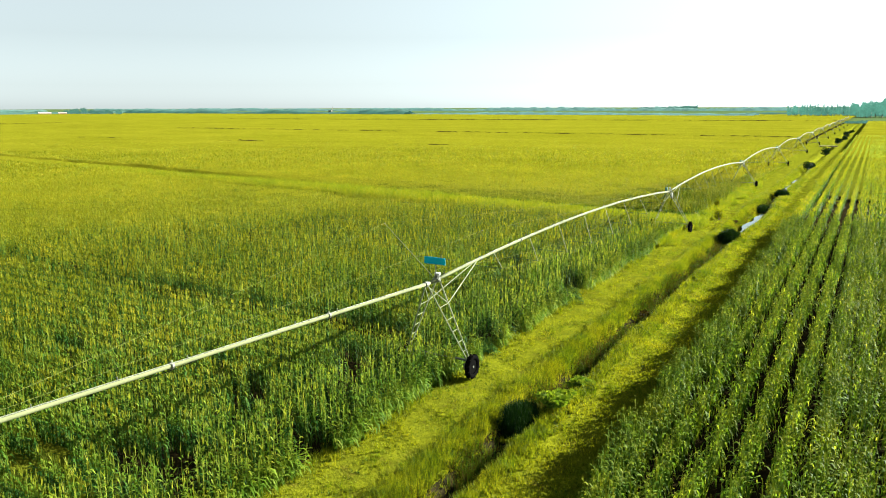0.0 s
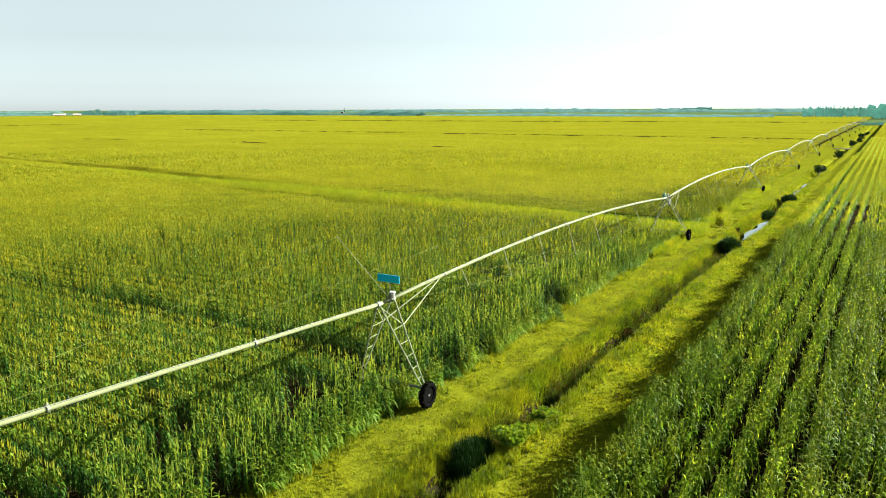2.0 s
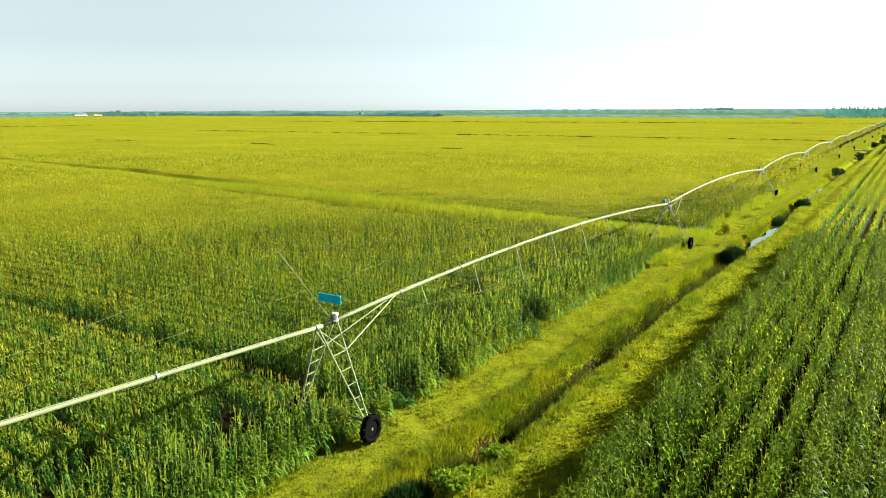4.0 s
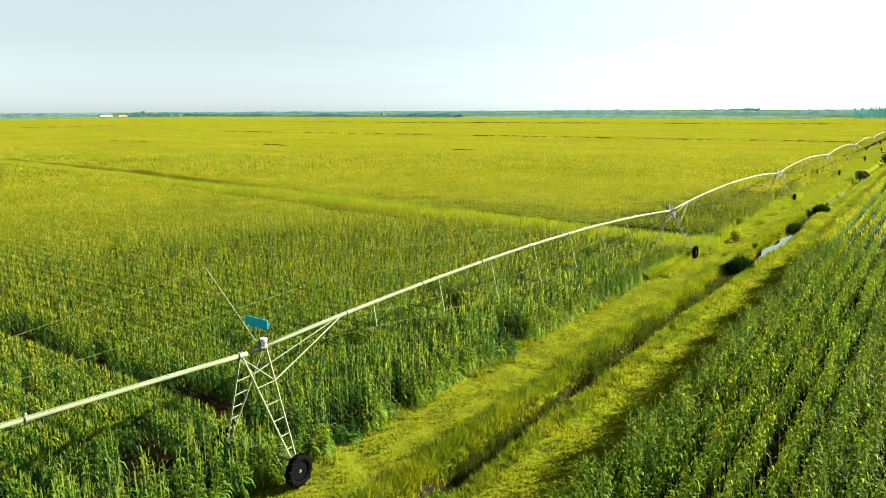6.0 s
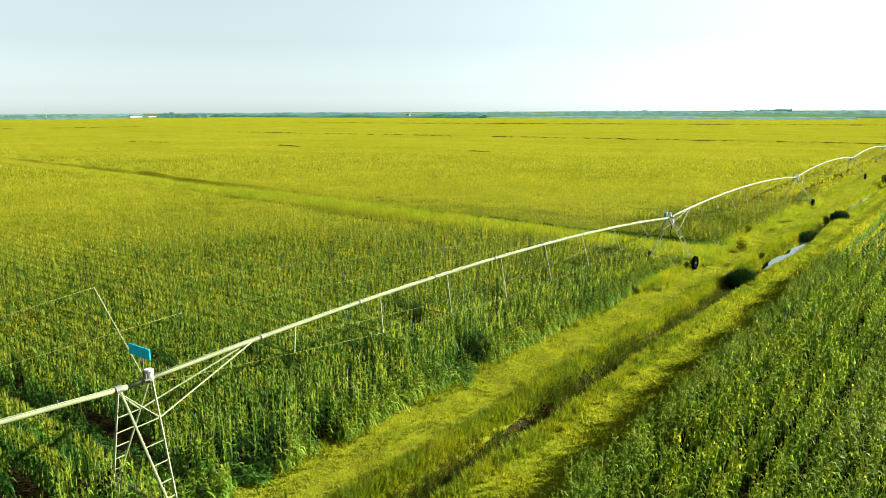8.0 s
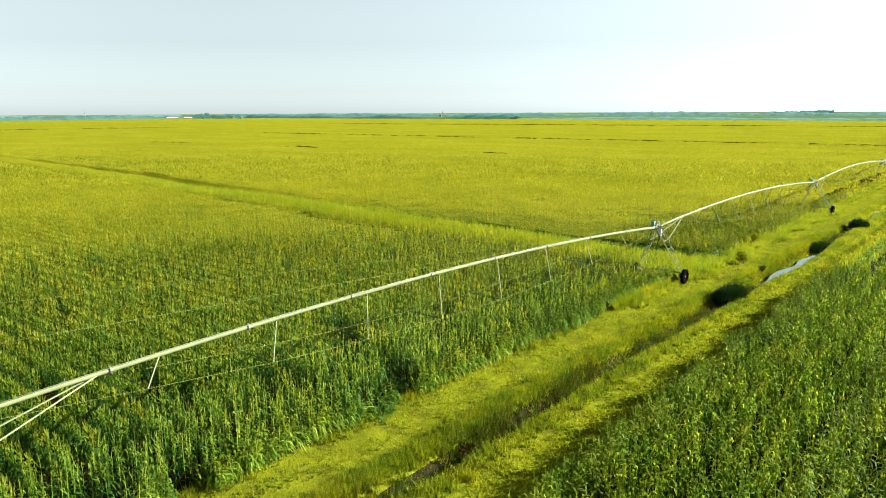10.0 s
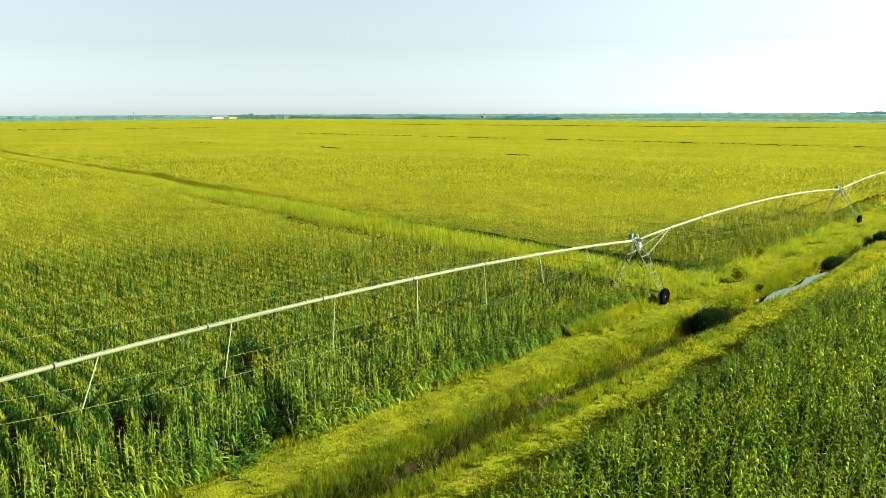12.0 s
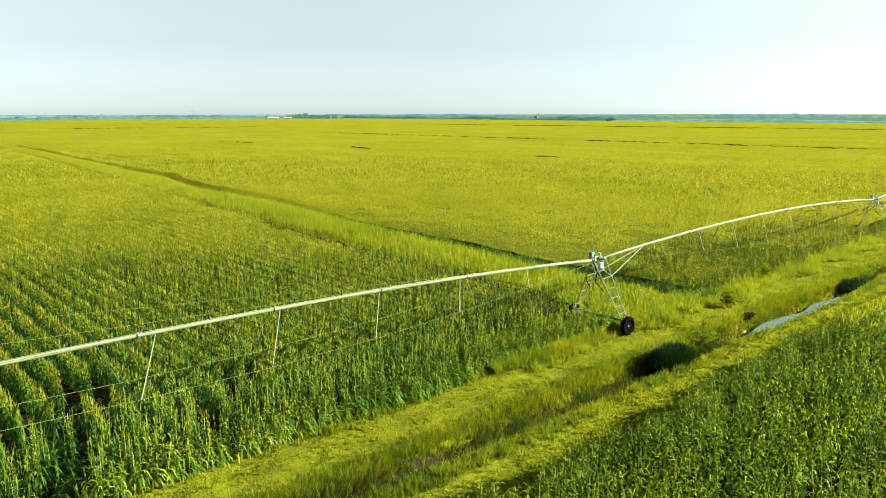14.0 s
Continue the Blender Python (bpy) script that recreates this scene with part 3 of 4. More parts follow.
x = x + np.where(x > -4.9, r.uniform(-0.6, 0.6, len(x)), 0)
k = east(x, y)
grow("maize_field", LABEL_E, FAR, x[k], y[k], 15, 1.25, mats=[FLAG, SILK, STALK, FARLEAF])


# closed canopy farther off, and the leafy floor beneath the sparser plants
def canopy_west(X, Y):
    d = off(X, Y)
    lift = np.clip((d - 110) / 150, 0, 1)
    out = np.where(seen_side(X, Y), 0.3 + np.clip((d - 92) / 60, 0, 1) * 1.0, 1.7) + lift * 0.85 + (0.10 + 0.12 * lift) * waves(X, Y, 4.0, 41) + 0.10 * waves(X, Y, 23.0, 42)
    b = Y - bend(X)
    for k in (0, 5, 8):
        c = 36.8 + SPAN * k
        out = np.where(np.abs(b - c) < 0.9 + 0.001 * d, np.where(d > 130, 1.95, 0.4), out)
    rise = (Y - low_line(X)) / (high_line(X) - low_line(X))
    band = np.where((rise < 0.2) | (rise > 0.97), 0.5 + 1.1 * np.clip((d - 110) / 110, 0, 1), 0.6 + 1.3 * np.clip((d - 110) / 110, 0, 1))
    return np.where(in_band(X, Y), band, out)


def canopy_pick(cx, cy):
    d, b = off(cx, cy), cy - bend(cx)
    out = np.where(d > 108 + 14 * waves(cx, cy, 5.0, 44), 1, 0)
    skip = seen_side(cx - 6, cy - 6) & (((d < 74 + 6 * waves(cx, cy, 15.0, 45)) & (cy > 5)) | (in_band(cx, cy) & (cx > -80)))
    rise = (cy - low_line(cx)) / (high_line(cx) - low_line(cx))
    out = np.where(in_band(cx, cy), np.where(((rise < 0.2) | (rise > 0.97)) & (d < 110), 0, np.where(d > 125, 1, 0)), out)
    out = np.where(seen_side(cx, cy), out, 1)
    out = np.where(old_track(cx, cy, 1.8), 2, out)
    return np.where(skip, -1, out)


cx_ = -np.concatenate([np.arange(25, 200, 1.5), np.arange(200, 420, 2.5), np.arange(420, 1350, 12)])[::-1]
cy_ = np.concatenate([np.arange(-150, 0, 12), np.arange(0, 88, 1.5), np.arange(88, 125, 0.7), np.arange(125, 200, 1.5), np.arange(200, 296, 2.5), np.arange(296, 332, 1.2), np.arange(333, 420, 3.0), np.arange(420, 700, 6), np.arange(700, 1090, 20)])
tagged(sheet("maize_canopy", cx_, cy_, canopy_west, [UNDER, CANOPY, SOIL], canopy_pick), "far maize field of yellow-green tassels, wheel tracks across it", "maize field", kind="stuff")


def canopy_east(X, Y):
    return np.where((X > 3) | (Y < 17), 1.2, 0.3 + 0.9 * np.clip((Y - 120) / 50, 0, 1)) + 0.9 * np.clip((np.hypot(X, Y) - 150) / 150, 0, 1) + 0.15 * waves(X, Y, 4.0, 43)


cx_ = np.concatenate([np.arange(-10.0, 60, 1.2), np.arange(60, 700, 20)])
cy_ = np.concatenate([np.arange(-150, 0, 6), np.arange(0, 400, 2.5), np.arange(400, 680, 10)])
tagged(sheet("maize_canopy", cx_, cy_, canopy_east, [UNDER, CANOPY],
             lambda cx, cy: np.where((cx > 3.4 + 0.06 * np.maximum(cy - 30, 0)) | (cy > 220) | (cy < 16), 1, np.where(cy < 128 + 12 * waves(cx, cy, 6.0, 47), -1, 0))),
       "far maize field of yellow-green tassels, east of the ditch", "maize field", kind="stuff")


# ---- grass strip ----
TUFT = [weed(200 + i, 4, 0.15, 0.10, 0.04, (0,), 1) for i in range(6)]
LONG = [weed(220 + i, 12, 0.5, 0.22, 0.026, (0, 0, 0, 1), 1) for i in range(6)]
DRY = [weed(240 + i, 12, 0.6, 0.26, 0.026, (0, 0, 1), 1) for i in range(6)]


def strew_grass(name, label, temps, x, y, mats, seed, lo=0.7, hi=1.3, tallness=None):
    r = np.random.RandomState(seed)
    n = len(x)
    tl = r.uniform(lo, hi, n) if tallness is None else tallness * r.uniform(lo, hi, n)
    return tagged(strewn(name, temps, r.randint(0, len(temps), n), x, y, ground_height(x, y) - 0.02, r.uniform(0, 6.28, n), r.uniform(0.8, 1.4, n), tl,
                         mats, 0.12, seed), label, "grass", kind="stuff")


r = np.random.RandomState(50)
n = 52000
y = 14 + 130 * r.uniform(0, 1, n) ** 1.15
x = r.uniform(-22.4, RIGHT_EDGE + 0.3, n)
k = (waves(x, y, 2.2, 51) + r.normal(0, 0.5, n) > -0.15) & (np.abs(x - DITCH) > 0.3)
strew_grass("grass", "short bright green grass of the mown strip", TUFT, x[k], y[k], [GRASS], 52)
n = 5000
y = 14 + 110 * r.uniform(0, 1, n) ** 1.2
x = r.uniform(LEFT_EDGE, RIGHT_EDGE, n)
k = waves(x, y, 1.6, 62) + waves(x, y, 7.0, 63) > 0.2
strew_grass("grass", "small dark tufts scattered over the mown strip", TUFT, x[k], y[k], [DITCHW], 64, 0.5, 1.0)
n = 16000
y = 14 + 110 * r.uniform(0, 1, n) ** 1.2
x = RIGHT_EDGE + 0.3 - 3.4 * r.uniform(0, 1, n)
strew_grass("grass", "short green grass beside the east maize", TUFT, x, y, [GRASS], 57)
n = 30000
y = 14 + 200 * r.uniform(0, 1, n) ** 1.2
side = r.choice(5, n, p=(0.28, 0.28, 0.28, 0.16, 0.0))
x = np.choose(side, [DITCH + 1.2 + r.normal(0, 0.45, n), DITCH - 1.15 + r.normal(0, 0.45, n), LEFT_EDGE - 0.5 + np.abs(r.normal(0, 0.6, n)), RIGHT_EDGE - np.abs(r.normal(0, 0.4, n)), DITCH + r.normal(0, 0.8, n)])
k = waves(x, y, 6.0, 53) + r.normal(0, 0.6, n) > np.where(side < 2, -2.5, np.where(side == 4, -0.3, 0.1))
strew_grass("grass", "long uncut grass along the ditch banks and field edges", LONG, x[k], y[k], [GRASS, DITCHW], 54, 0.4, 1.0)
n = 8000
y = 14 + 110 * r.uniform(0, 1, n)
x = DITCH - 1.4 + r.normal(0, 0.3, n)
strew_grass("grass", "long green grass hanging over the ditch bank", LONG, x, y, [GRASS, DITCHW], 67, 0.5, 1.2)
n = 13000
y = 14 + 120 * r.uniform(0, 1, n)
x = DITCH - 0.25 + r.normal(0, 0.28, n)
k = (waves(x * 0, y, 5.0, 55) + r.normal(0, 0.45, n) > 0.1) & ~((y > 94) & (y < 119) & (x > DITCH - 0.75))
strew_grass("grass", "brown and olive weeds in the ditch", DRY, x[k], y[k], [DITCHW, BROWN], 56, 0.5, 1.3)


n = 900
y = 95 + 20 * r.uniform(0, 1, n)
x = DITCH - 0.95 + r.normal(0, 0.16, n)
strew_grass("grass", "dark weeds along the bank of the standing water", DRY, x, y, [GRASS, BROWN], 59, 0.4, 1.1)
n = 5000
y = 80 + 75 * r.uniform(0, 1, n)
x = -21.0 - 3.2 * r.uniform(0, 1, n) + 0.8 * waves(y * 0, y, 9.0, 65)
strew_grass("grass", "pale knee-high weeds where the maize meets the strip", LONG, x, y, [TALL, GRASS], 66, 0.4, 1.4)
n = 5000
y = 78 + 16 * r.uniform(0, 1, n)
x = -22.0 - 4.5 * r.uniform(0, 1, n) ** 1.5
strew_grass("grass", "pale long weeds about the wheel track at the field edge", LONG, x, y, [GRASS, TALL], 58, 0.7, 1.9)


# ---- shrubs ----
def leafy(T_n, rx, ry, rz, zc, leaf, seed, low=-0.9):
    """A crown of many small leaves round a lumpy shape."""
    r = random.Random(seed)
    bm = bmesh.new()
    lumps = [(r.uniform(-0.55, 0.55) * rx, r.uniform(-0.55, 0.55) * ry, zc + r.uniform(-0.45, 0.55) * rz, r.uniform(0.4, 0.62)) for i in range(9)]
    for i in range(T_n):
        lx, ly, lz, s = r.choice(lumps)
        d = Vector((r.gauss(0, 1), r.gauss(0, 1), r.gauss(0, 1))).normalized()
        f = r.uniform(0.55, 1.05)
        p = Vector((lx + d.x * s * rx * f, ly + d.y * s * ry * f, max(zc + low * rz, lz + d.z * s * rz * f)))
        a = Vector((r.gauss(0, 1), r.gauss(0, 1), r.gauss(0, 0.7))).normalized()
        b = a.orthogonal().normalized()
        L, W = leaf * r.uniform(0.7, 1.3), leaf * 0.5
        bm.faces.new([bm.verts.new(p - a * L), bm.verts.new(p + b * W), bm.verts.new(p + a * L), bm.verts.new(p - b * W)])
    return bm


def shrub(x, y, rx, ry, h, label, seed, material=None, count=900, name="shrub", category="shrub", leaf=0.11):
    z = float(ground_height(np.array(x), np.array(y)))
    ob = thing(name, label, category, "shrubs along the ditch", m=pose(x, y, z))
    r = random.Random(seed)
    for i in range(5):
        a = r.uniform(0, 6.28)
        part("stem", bar((0.1 * math.cos(a), 0.1 * math.sin(a), -0.1), (0.5 * rx * math.cos(a), 0.5 * ry * math.sin(a), h * 0.7), 0.04, 5, 0.012), BARK, ob)
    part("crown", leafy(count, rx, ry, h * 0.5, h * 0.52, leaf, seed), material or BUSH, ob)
    return ob


def reed_clump(x, y, rx, ry, h, label, seed, count):
    """A dense domed clump of upright blades, with a lighter fringe of grass round its foot."""
    z = float(ground_height(np.array(x), np.array(y)))
    ob = thing("reed_clump", label, "reeds", "shrubs along the ditch", m=pose(x, y, z))
    r = random.Random(seed)
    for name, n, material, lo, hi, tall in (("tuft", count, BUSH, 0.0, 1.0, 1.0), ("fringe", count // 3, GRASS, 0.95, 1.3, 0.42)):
        T = Template()
        for i in range(n):
            a, q = r.uniform(0, 6.28), lo + (hi - lo) * r.uniform(0, 1) ** 0.5
            px, py = rx * q * math.cos(a), ry * q * math.sin(a)
            H = h * tall * (1.0 - 0.45 * min(q, 1) ** 2) * r.uniform(0.75, 1.12)
            d, e = r.uniform(0, 6.28), r.uniform(0.05, 0.3) * H
            ox, oy = e * math.cos(d) + 0.12 * px, e * math.sin(d) + 0.12 * py
            T.strip([(px, py, -0.1), (px + 0.35 * ox, py + 0.35 * oy, H * 0.65), (px + ox, py + oy, H)], [0.03, 0.035, 0], (-math.sin(d), math.cos(d), 0), 0)
        me = big_mesh(name, np.array(T.v), np.concatenate([np.array(f) for f in T.f]), np.array([len(f) for f in T.f]), np.zeros(len(T.f), int), [material])
        me.parent = ob
    return ob


reed_clump(-16.5, 87.2, 1.15, 2.0, 1.9, "dark green rounded clump of tall reeds in the ditch", 1, 4200)
# Near-black reeds here stand in for the shadow in the ditch hollow.
reed_clump(-17.0, 31.6, 0.85, 1.5, 1.3, "dark clump of reeds standing for the shaded hollow of the ditch", 2, 2400)
reed_clump(-15.9, 133.2, 1.1, 1.5, 1.4, "dark low clump of reeds over the ditch", 3, 1500)
shrub(-16.0, 189.5, 1.3, 2.0, 2.2, "dark round shrub on the ditch bank", 4, count=700, leaf=0.2)
shrub(-15.9, 249.5, 1.4, 2.2, 2.4, "dark round shrub on the ditch bank", 5, count=500, leaf=0.25)
reed_clump(-16.9, 117.5, 1.0, 2.4, 1.2, "dark green reeds at the water's end", 6, 1900)
shrub(-18.0, 100.2, 0.5, 0.8, 0.7, "small brown bush at the water's edge", 7, BROWN, 400, leaf=0.1)
shrub(-20.2, 101.8, 0.6, 0.8, 1.5, "leafy weed bush at the maize edge", 8, GRASS, 500, leaf=0.12)
shrub(-22.4, 113.0, 0.5, 0.7, 1.6, "leafy weed bush at the maize edge", 9, GRASS, 400, leaf=0.12)
shrub(-15.8, 33.6, 0.8, 1.2, 0.75, "bright yellow-green clump of tall weeds", 10, FLAG, 1800, leaf=0.13)
shrub(-17.6, 92.4, 1.0, 1.4, 0.8, "bright yellow-green weed clump beside the water", 11, TALL, 700, leaf=0.12)
shrub(-15.7, 36.8, 0.6, 0.9, 0.6, "bright yellow-green clump of tall weeds", 12, FLAG, 900, leaf=0.12)
shrub(-16.9, 53.5, 0.35, 0.7, 0.75, "rust-yellow clump of dry weeds in the ditch", 13, BROWN, 350, leaf=0.12)
for i, (yy, s) in enumerate(((318, 1.0), (352, 0.9), (388, 1.1), (430, 1.0))):
    shrub(-15.5 + (i % 2), yy, 1.4 * s, 2.0, 2.3 * s, "dark round shrub on the ditch bank", 20 + i, count=260, leaf=0.34)

def stone(x, y, r, label, seed):
    """A broken lump of concrete."""
    rr = random.Random(seed)
    ob = thing("rubble_block", label, "rubble", "rubble beside the water", m=pose(x, y, float(ground_height(np.array(x), np.array(y))) + 0.02, 0, 0, rr.uniform(0, 180)))
    bm = bmesh.new()
    bmesh.ops.create_icosphere(bm, subdivisions=2, radius=r)
    for v in bm.verts:
        v.co = Vector((v.co.x * 1.5, v.co.y * 0.8, max(v.co.z * 0.7, -0.3 * r))) * rr.uniform(0.82, 1.15)
    part("lump", bm, CONCRETE, ob)
    return ob


for i, (sx, sy, sr) in enumerate(((-17.75, 97.6, 0.2), (-17.55, 98.5, 0.26), (-17.5, 104.0, 0.16), (-17.6, 106.5, 0.18), (-17.5, 108.6, 0.15))):
    stone(sx, sy, sr, "weathered lump of broken concrete on the ditch bank", 400 + i)

# plank bridge over the ditch, far down the strip
bridge = thing("footbridge", "low dark plank bridge lying across the ditch", "bridge", m=pose(-17.6, 298, 0.1))
for i in range(6):
    part("plank", block((-3.0, -0.9 + i * 0.3, 0.16), (2.8, -0.63 + i * 0.3, 0.24), 0.01), BARK, bridge)
for s in (-0.6, 0.6):
    part("beam", block((-3.0, s - 0.08, -0.15), (2.8, s + 0.08, 0.158), 0.01), BARK, bridge)


# ---- the irrigation machine ----
RISE = 0.9
HIGH = 5.0


def arch(v):
    return RISE * 4 * (v / SPAN) * (1 - v / SPAN)


FEET = [6.9 + 5.68 * i for i in range(8)]


def foot_z(v):
    """How far the lower chord hangs under the ends of the pipe."""
    f = (v - SPAN / 2) / (SPAN / 2)
    return -1.38 + 1.9 * f * f


def irrigation_span():
    """One arched length of pipe with its struts and tension rods; its own start is the origin, at pipe height."""
    ob = thing("irrigation_span", "galvanised sprinkler pipe arching between towers, trussed with rods", "irrigation pipe", "spans of the irrigation machine")
    part("pipe", tube([(0, v, arch(v)) for v in np.linspace(0.0, SPAN, 29)], 0.098, 12), PIPE, ob)
    for i in range(1, 9):
        v = i * SPAN / 9
        part("flange", bar((0, v - 0.04, arch(v)), (0, v + 0.04, arch(v)), 0.14, 12), DULL, ob)
    for i in range(19):
        v = 1.6 + i * 2.87
        part("outlet", bar((0, v, arch(v) + 0.09), (0, v, arch(v) + 0.22), 0.022, 6), DULL, ob)
    for s in (1, -1):
        line = [(0.12 * s, 0.5, -0.1)] + [(1.2 * s, v, foot_z(v)) for v in FEET] + [(0.12 * s, SPAN - 0.5, -0.1)]
        for a, c in zip(line, line[1:]):
            part("rod", bar(a, c, 0.007, 5), WIRE, ob)
        for v in FEET:
            part("strut", bar((0, v + 1.15 * s, arch(v + 1.15 * s) - 0.08), (1.2 * s, v, foot_z(v)), 0.024 if s > 0 else 0.018, 5), STEEL if s > 0 else SHADESTEEL, ob)
    for v in FEET:
        part("cross_bar", bar((-1.2, v, foot_z(v)), (1.2, v, foot_z(v)), 0.018, 5), SHADESTEEL, ob)
    cable = [(0.07, v, arch(v) + 0.105) for v in np.linspace(0.2, SPAN - 0.2, 15)]
    part("power_cable", tube(cable, 0.014, 5), DULL, ob, "thin grey cable along the pipe")
    return ob


def tyre_mesh():
    bm = bmesh.new()
    prof = [(0.40, -0.10), (0.46, -0.15), (0.58, -0.155), (0.635, -0.12), (0.645, 0.0), (0.635, 0.12), (0.58, 0.155), (0.46, 0.15), (0.40, 0.10)]
    n, rings = 28, []
    for i in range(n):
        a = 2 * math.pi * i / n
        rings.append([bm.verts.new((w, rad * math.cos(a), rad * math.sin(a))) for rad, w in prof])
    for i in range(n):
        A, B = rings[i], rings[(i + 1) % n]
        for j in range(len(prof) - 1):
            f = bm.faces.new((A[j], B[j], B[j + 1], A[j + 1]))
            f.smooth = True
    return bm


def wheel(parent, x, y):
    w = part("wheel", bar((-0.1, 0, 0), (0.1, 0, 0), 0.07, 10), DULL, parent)
    w.location = (x, y, 0.68)
    part("tyre", tyre_mesh(), RUBBER, w, "black lugged tractor tyre")
    lugs = bmesh.new()
    for i in range(24):
        a = 2 * math.pi * i / 24
        s = 1 if i % 2 else -1
        m = Matrix.Rotation(a, 4, "X") @ Matrix.Translation((s * 0.075, 0, 0.655)) @ Matrix.Rotation(radians(28 * s), 4, "Z") @ Matrix.Diagonal((0.17, 0.045, 0.05, 1))
        bmesh.ops.create_cube(lugs, size=1, matrix=m)
    part("tread", lugs, LUGMUD, w, "tread lugs dulled with dry mud")
    rim = bmesh.new()
    bmesh.ops.create_cone(rim, cap_ends=True, segments=20, radius1=0.41, radius2=0.38, depth=0.16, matrix=Matrix.Rotation(radians(90), 4, "Y"))
    part("rim", rim, RUBBER, w)


def tower(box):
    """Two wheels, a base beam and two ladders of legs up to the pipe. The origin is on the ground, under the pipe."""
    ob = thing("irrigation_tower", "galvanised steel wheel tower carrying the irrigation pipe", "irrigation tower", "towers of the irrigation machine")
    top_a, top_b = -0.3, 0.95
    for s in (1, -1):
        wide = 2.5 if s > 0 else 1.5
        hub = Vector((wide * s, 0.05, 1.0))
        A, B = Vector((0.08 * s, top_a, HIGH - 0.05)), Vector((0.08 * s, top_b, HIGH + 0.02))
        foot = 0.3 if box else 0.11
        A2, B2 = hub + Vector((0, -foot, 0)), hub + Vector((0, foot, 0))
        part("leg", bar(A, A2, 0.045, 6, 0.042), STEEL, ob)
        part("leg", bar(B, B2, 0.045, 6, 0.042), STEEL, ob)
        for f in (0.3, 0.47, 0.62, 0.76, 0.88):
            part("rung", bar(A.lerp(A2, f), B.lerp(B2, f), 0.022, 5), STEEL, ob)
        knee = B.lerp(B2, 0.3)
        part("brace", bar((0.05 * s, 5.6, HIGH + 0.24), knee, 0.032, 6), STEEL, ob)
        part("diagonal", bar(A.lerp(A2, 0.03), knee, 0.028, 5), STEEL, ob)
        part("fork", block((wide * s - 0.07, -0.1 - foot, 0.66), (wide * s + 0.07, 0.1 + foot, 1.02), 0.02), DULL, ob)
        wheel(ob, (wide + 0.22) * s, 0.05)
        part("gearbox", block(((wide - 0.16) * s - 0.1, -0.14, 0.52), ((wide - 0.16) * s + 0.1, 0.24, 0.82), 0.04), DULL, ob)
    part("base_beam", bar((-1.5, 0.05, 0.98), (2.5, 0.05, 0.98), 0.07, 8), DULL, ob)
    part("collar", bar((0, -0.45, HIGH), (0, -0.2, HIGH + 0.01), 0.15, 12), DULL, ob)
    part("collar", bar((0, 0.85, HIGH), (0, 1.05, HIGH + 0.03), 0.13, 12), DULL, ob)
    if box:
        part("control_box", block((-0.42, -0.25, HIGH - 0.1), (-0.14, 0.1, HIGH + 0.55), 0.02), GREENBOX, ob, "green control box")
        part("post", bar((-0.2, -0.05, HIGH - 0.1), (-0.2, -0.05, HIGH + 0.95), 0.035, 6), DULL, ob)
        part("beacon", bar((0.02, 0.35, HIGH + 0.1), (0.02, 0.35, HIGH + 0.5), 0.10, 10), WHITE, ob, "white beacon")
        part("panel_box", block((0.16, 0.05, HIGH - 0.82), (0.4, 0.42, HIGH - 0.16), 0.02), WHITE, ob, "pale grey switch box under the pipe")
        part("conduit", tube([(0.28, 0.24, HIGH - 0.16), (0.3, 0.3, HIGH + 0.1), (0.12, 0.4, HIGH + 0.3), (0.02, 0.6, HIGH + 0.14)], 0.025, 6), DULL, ob)
        part("coupling", tube([(0, -0.42, HIGH + 0.02), (0.0, -0.1, HIGH + 0.2), (0, 0.35, HIGH + 0.22), (0, 0.85, HIGH + 0.06)], 0.075, 8), STEEL, ob, "flexible pipe joint arching over the tower")
        part("post", bar((0.18, -0.35, HIGH - 0.05), (0.18, -0.35, HIGH + 0.5), 0.03, 6), STEEL, ob)
        part("bracket", bar((-0.45, -0.3, HIGH - 0.12), (0.45, 0.5, HIGH - 0.12), 0.035, 6), STEEL, ob)
        part("bracket", bar((-0.3, 0.1, HIGH - 0.15), (-0.9, -0.1, HIGH - 1.1), 0.028, 6), GREENBOX, ob)
        part("bracket", bar((0.42, 0.3, HIGH - 0.8), (0.42, 0.3, HIGH - 0.1), 0.02, 6), STEEL, ob)
        part("hose", tube([(-0.2, 0.3, HIGH - 0.1), (-0.6, 0.2, HIGH - 0.7), (-0.8, 0.1, HIGH - 1.6), (-0.4, 0.1, HIGH - 2.2)], 0.03, 6), RUBBER, ob)
        part("hose", tube([(0.1, -0.3, HIGH - 0.1), (0.5, -0.45, HIGH - 0.8), (0.3, -0.35, HIGH - 1.5), (0.9, -0.25, HIGH - 2.1)], 0.03, 6), RUBBER, ob)
    return ob


def pipe_z(k):
    """Height of the pipe at the tower of that number."""
    return (5.25, 5.14, 4.7, 4.42)[min(k, 3)]


plain_tower, box_tower = tower(False), tower(True)
first_span = irrigation_span()


def tower_pose(k):
    return pose(PIPE_X, TOWER_Y + SPAN * (k - 1), 0) @ Matrix.Diagonal((1, 1, pipe_z(k) / HIGH, 1))


def span_pose(k):
    z0, z1 = pipe_z(k), pipe_z(k + 1)
    return pose(PIPE_X, TOWER_Y + SPAN * (k - 1), z0, math.degrees(math.atan2(z1 - z0, SPAN)))


for k in range(2, 14):
    copy_thing(box_tower, tower_pose(k)) if k != 2 else None
    copy_thing(first_span, span_pose(k)) if k < 13 else None
plain_tower.matrix_basis = tower_pose(1)
box_tower.matrix_basis = tower_pose(2)
first_span.matrix_basis = span_pose(1)


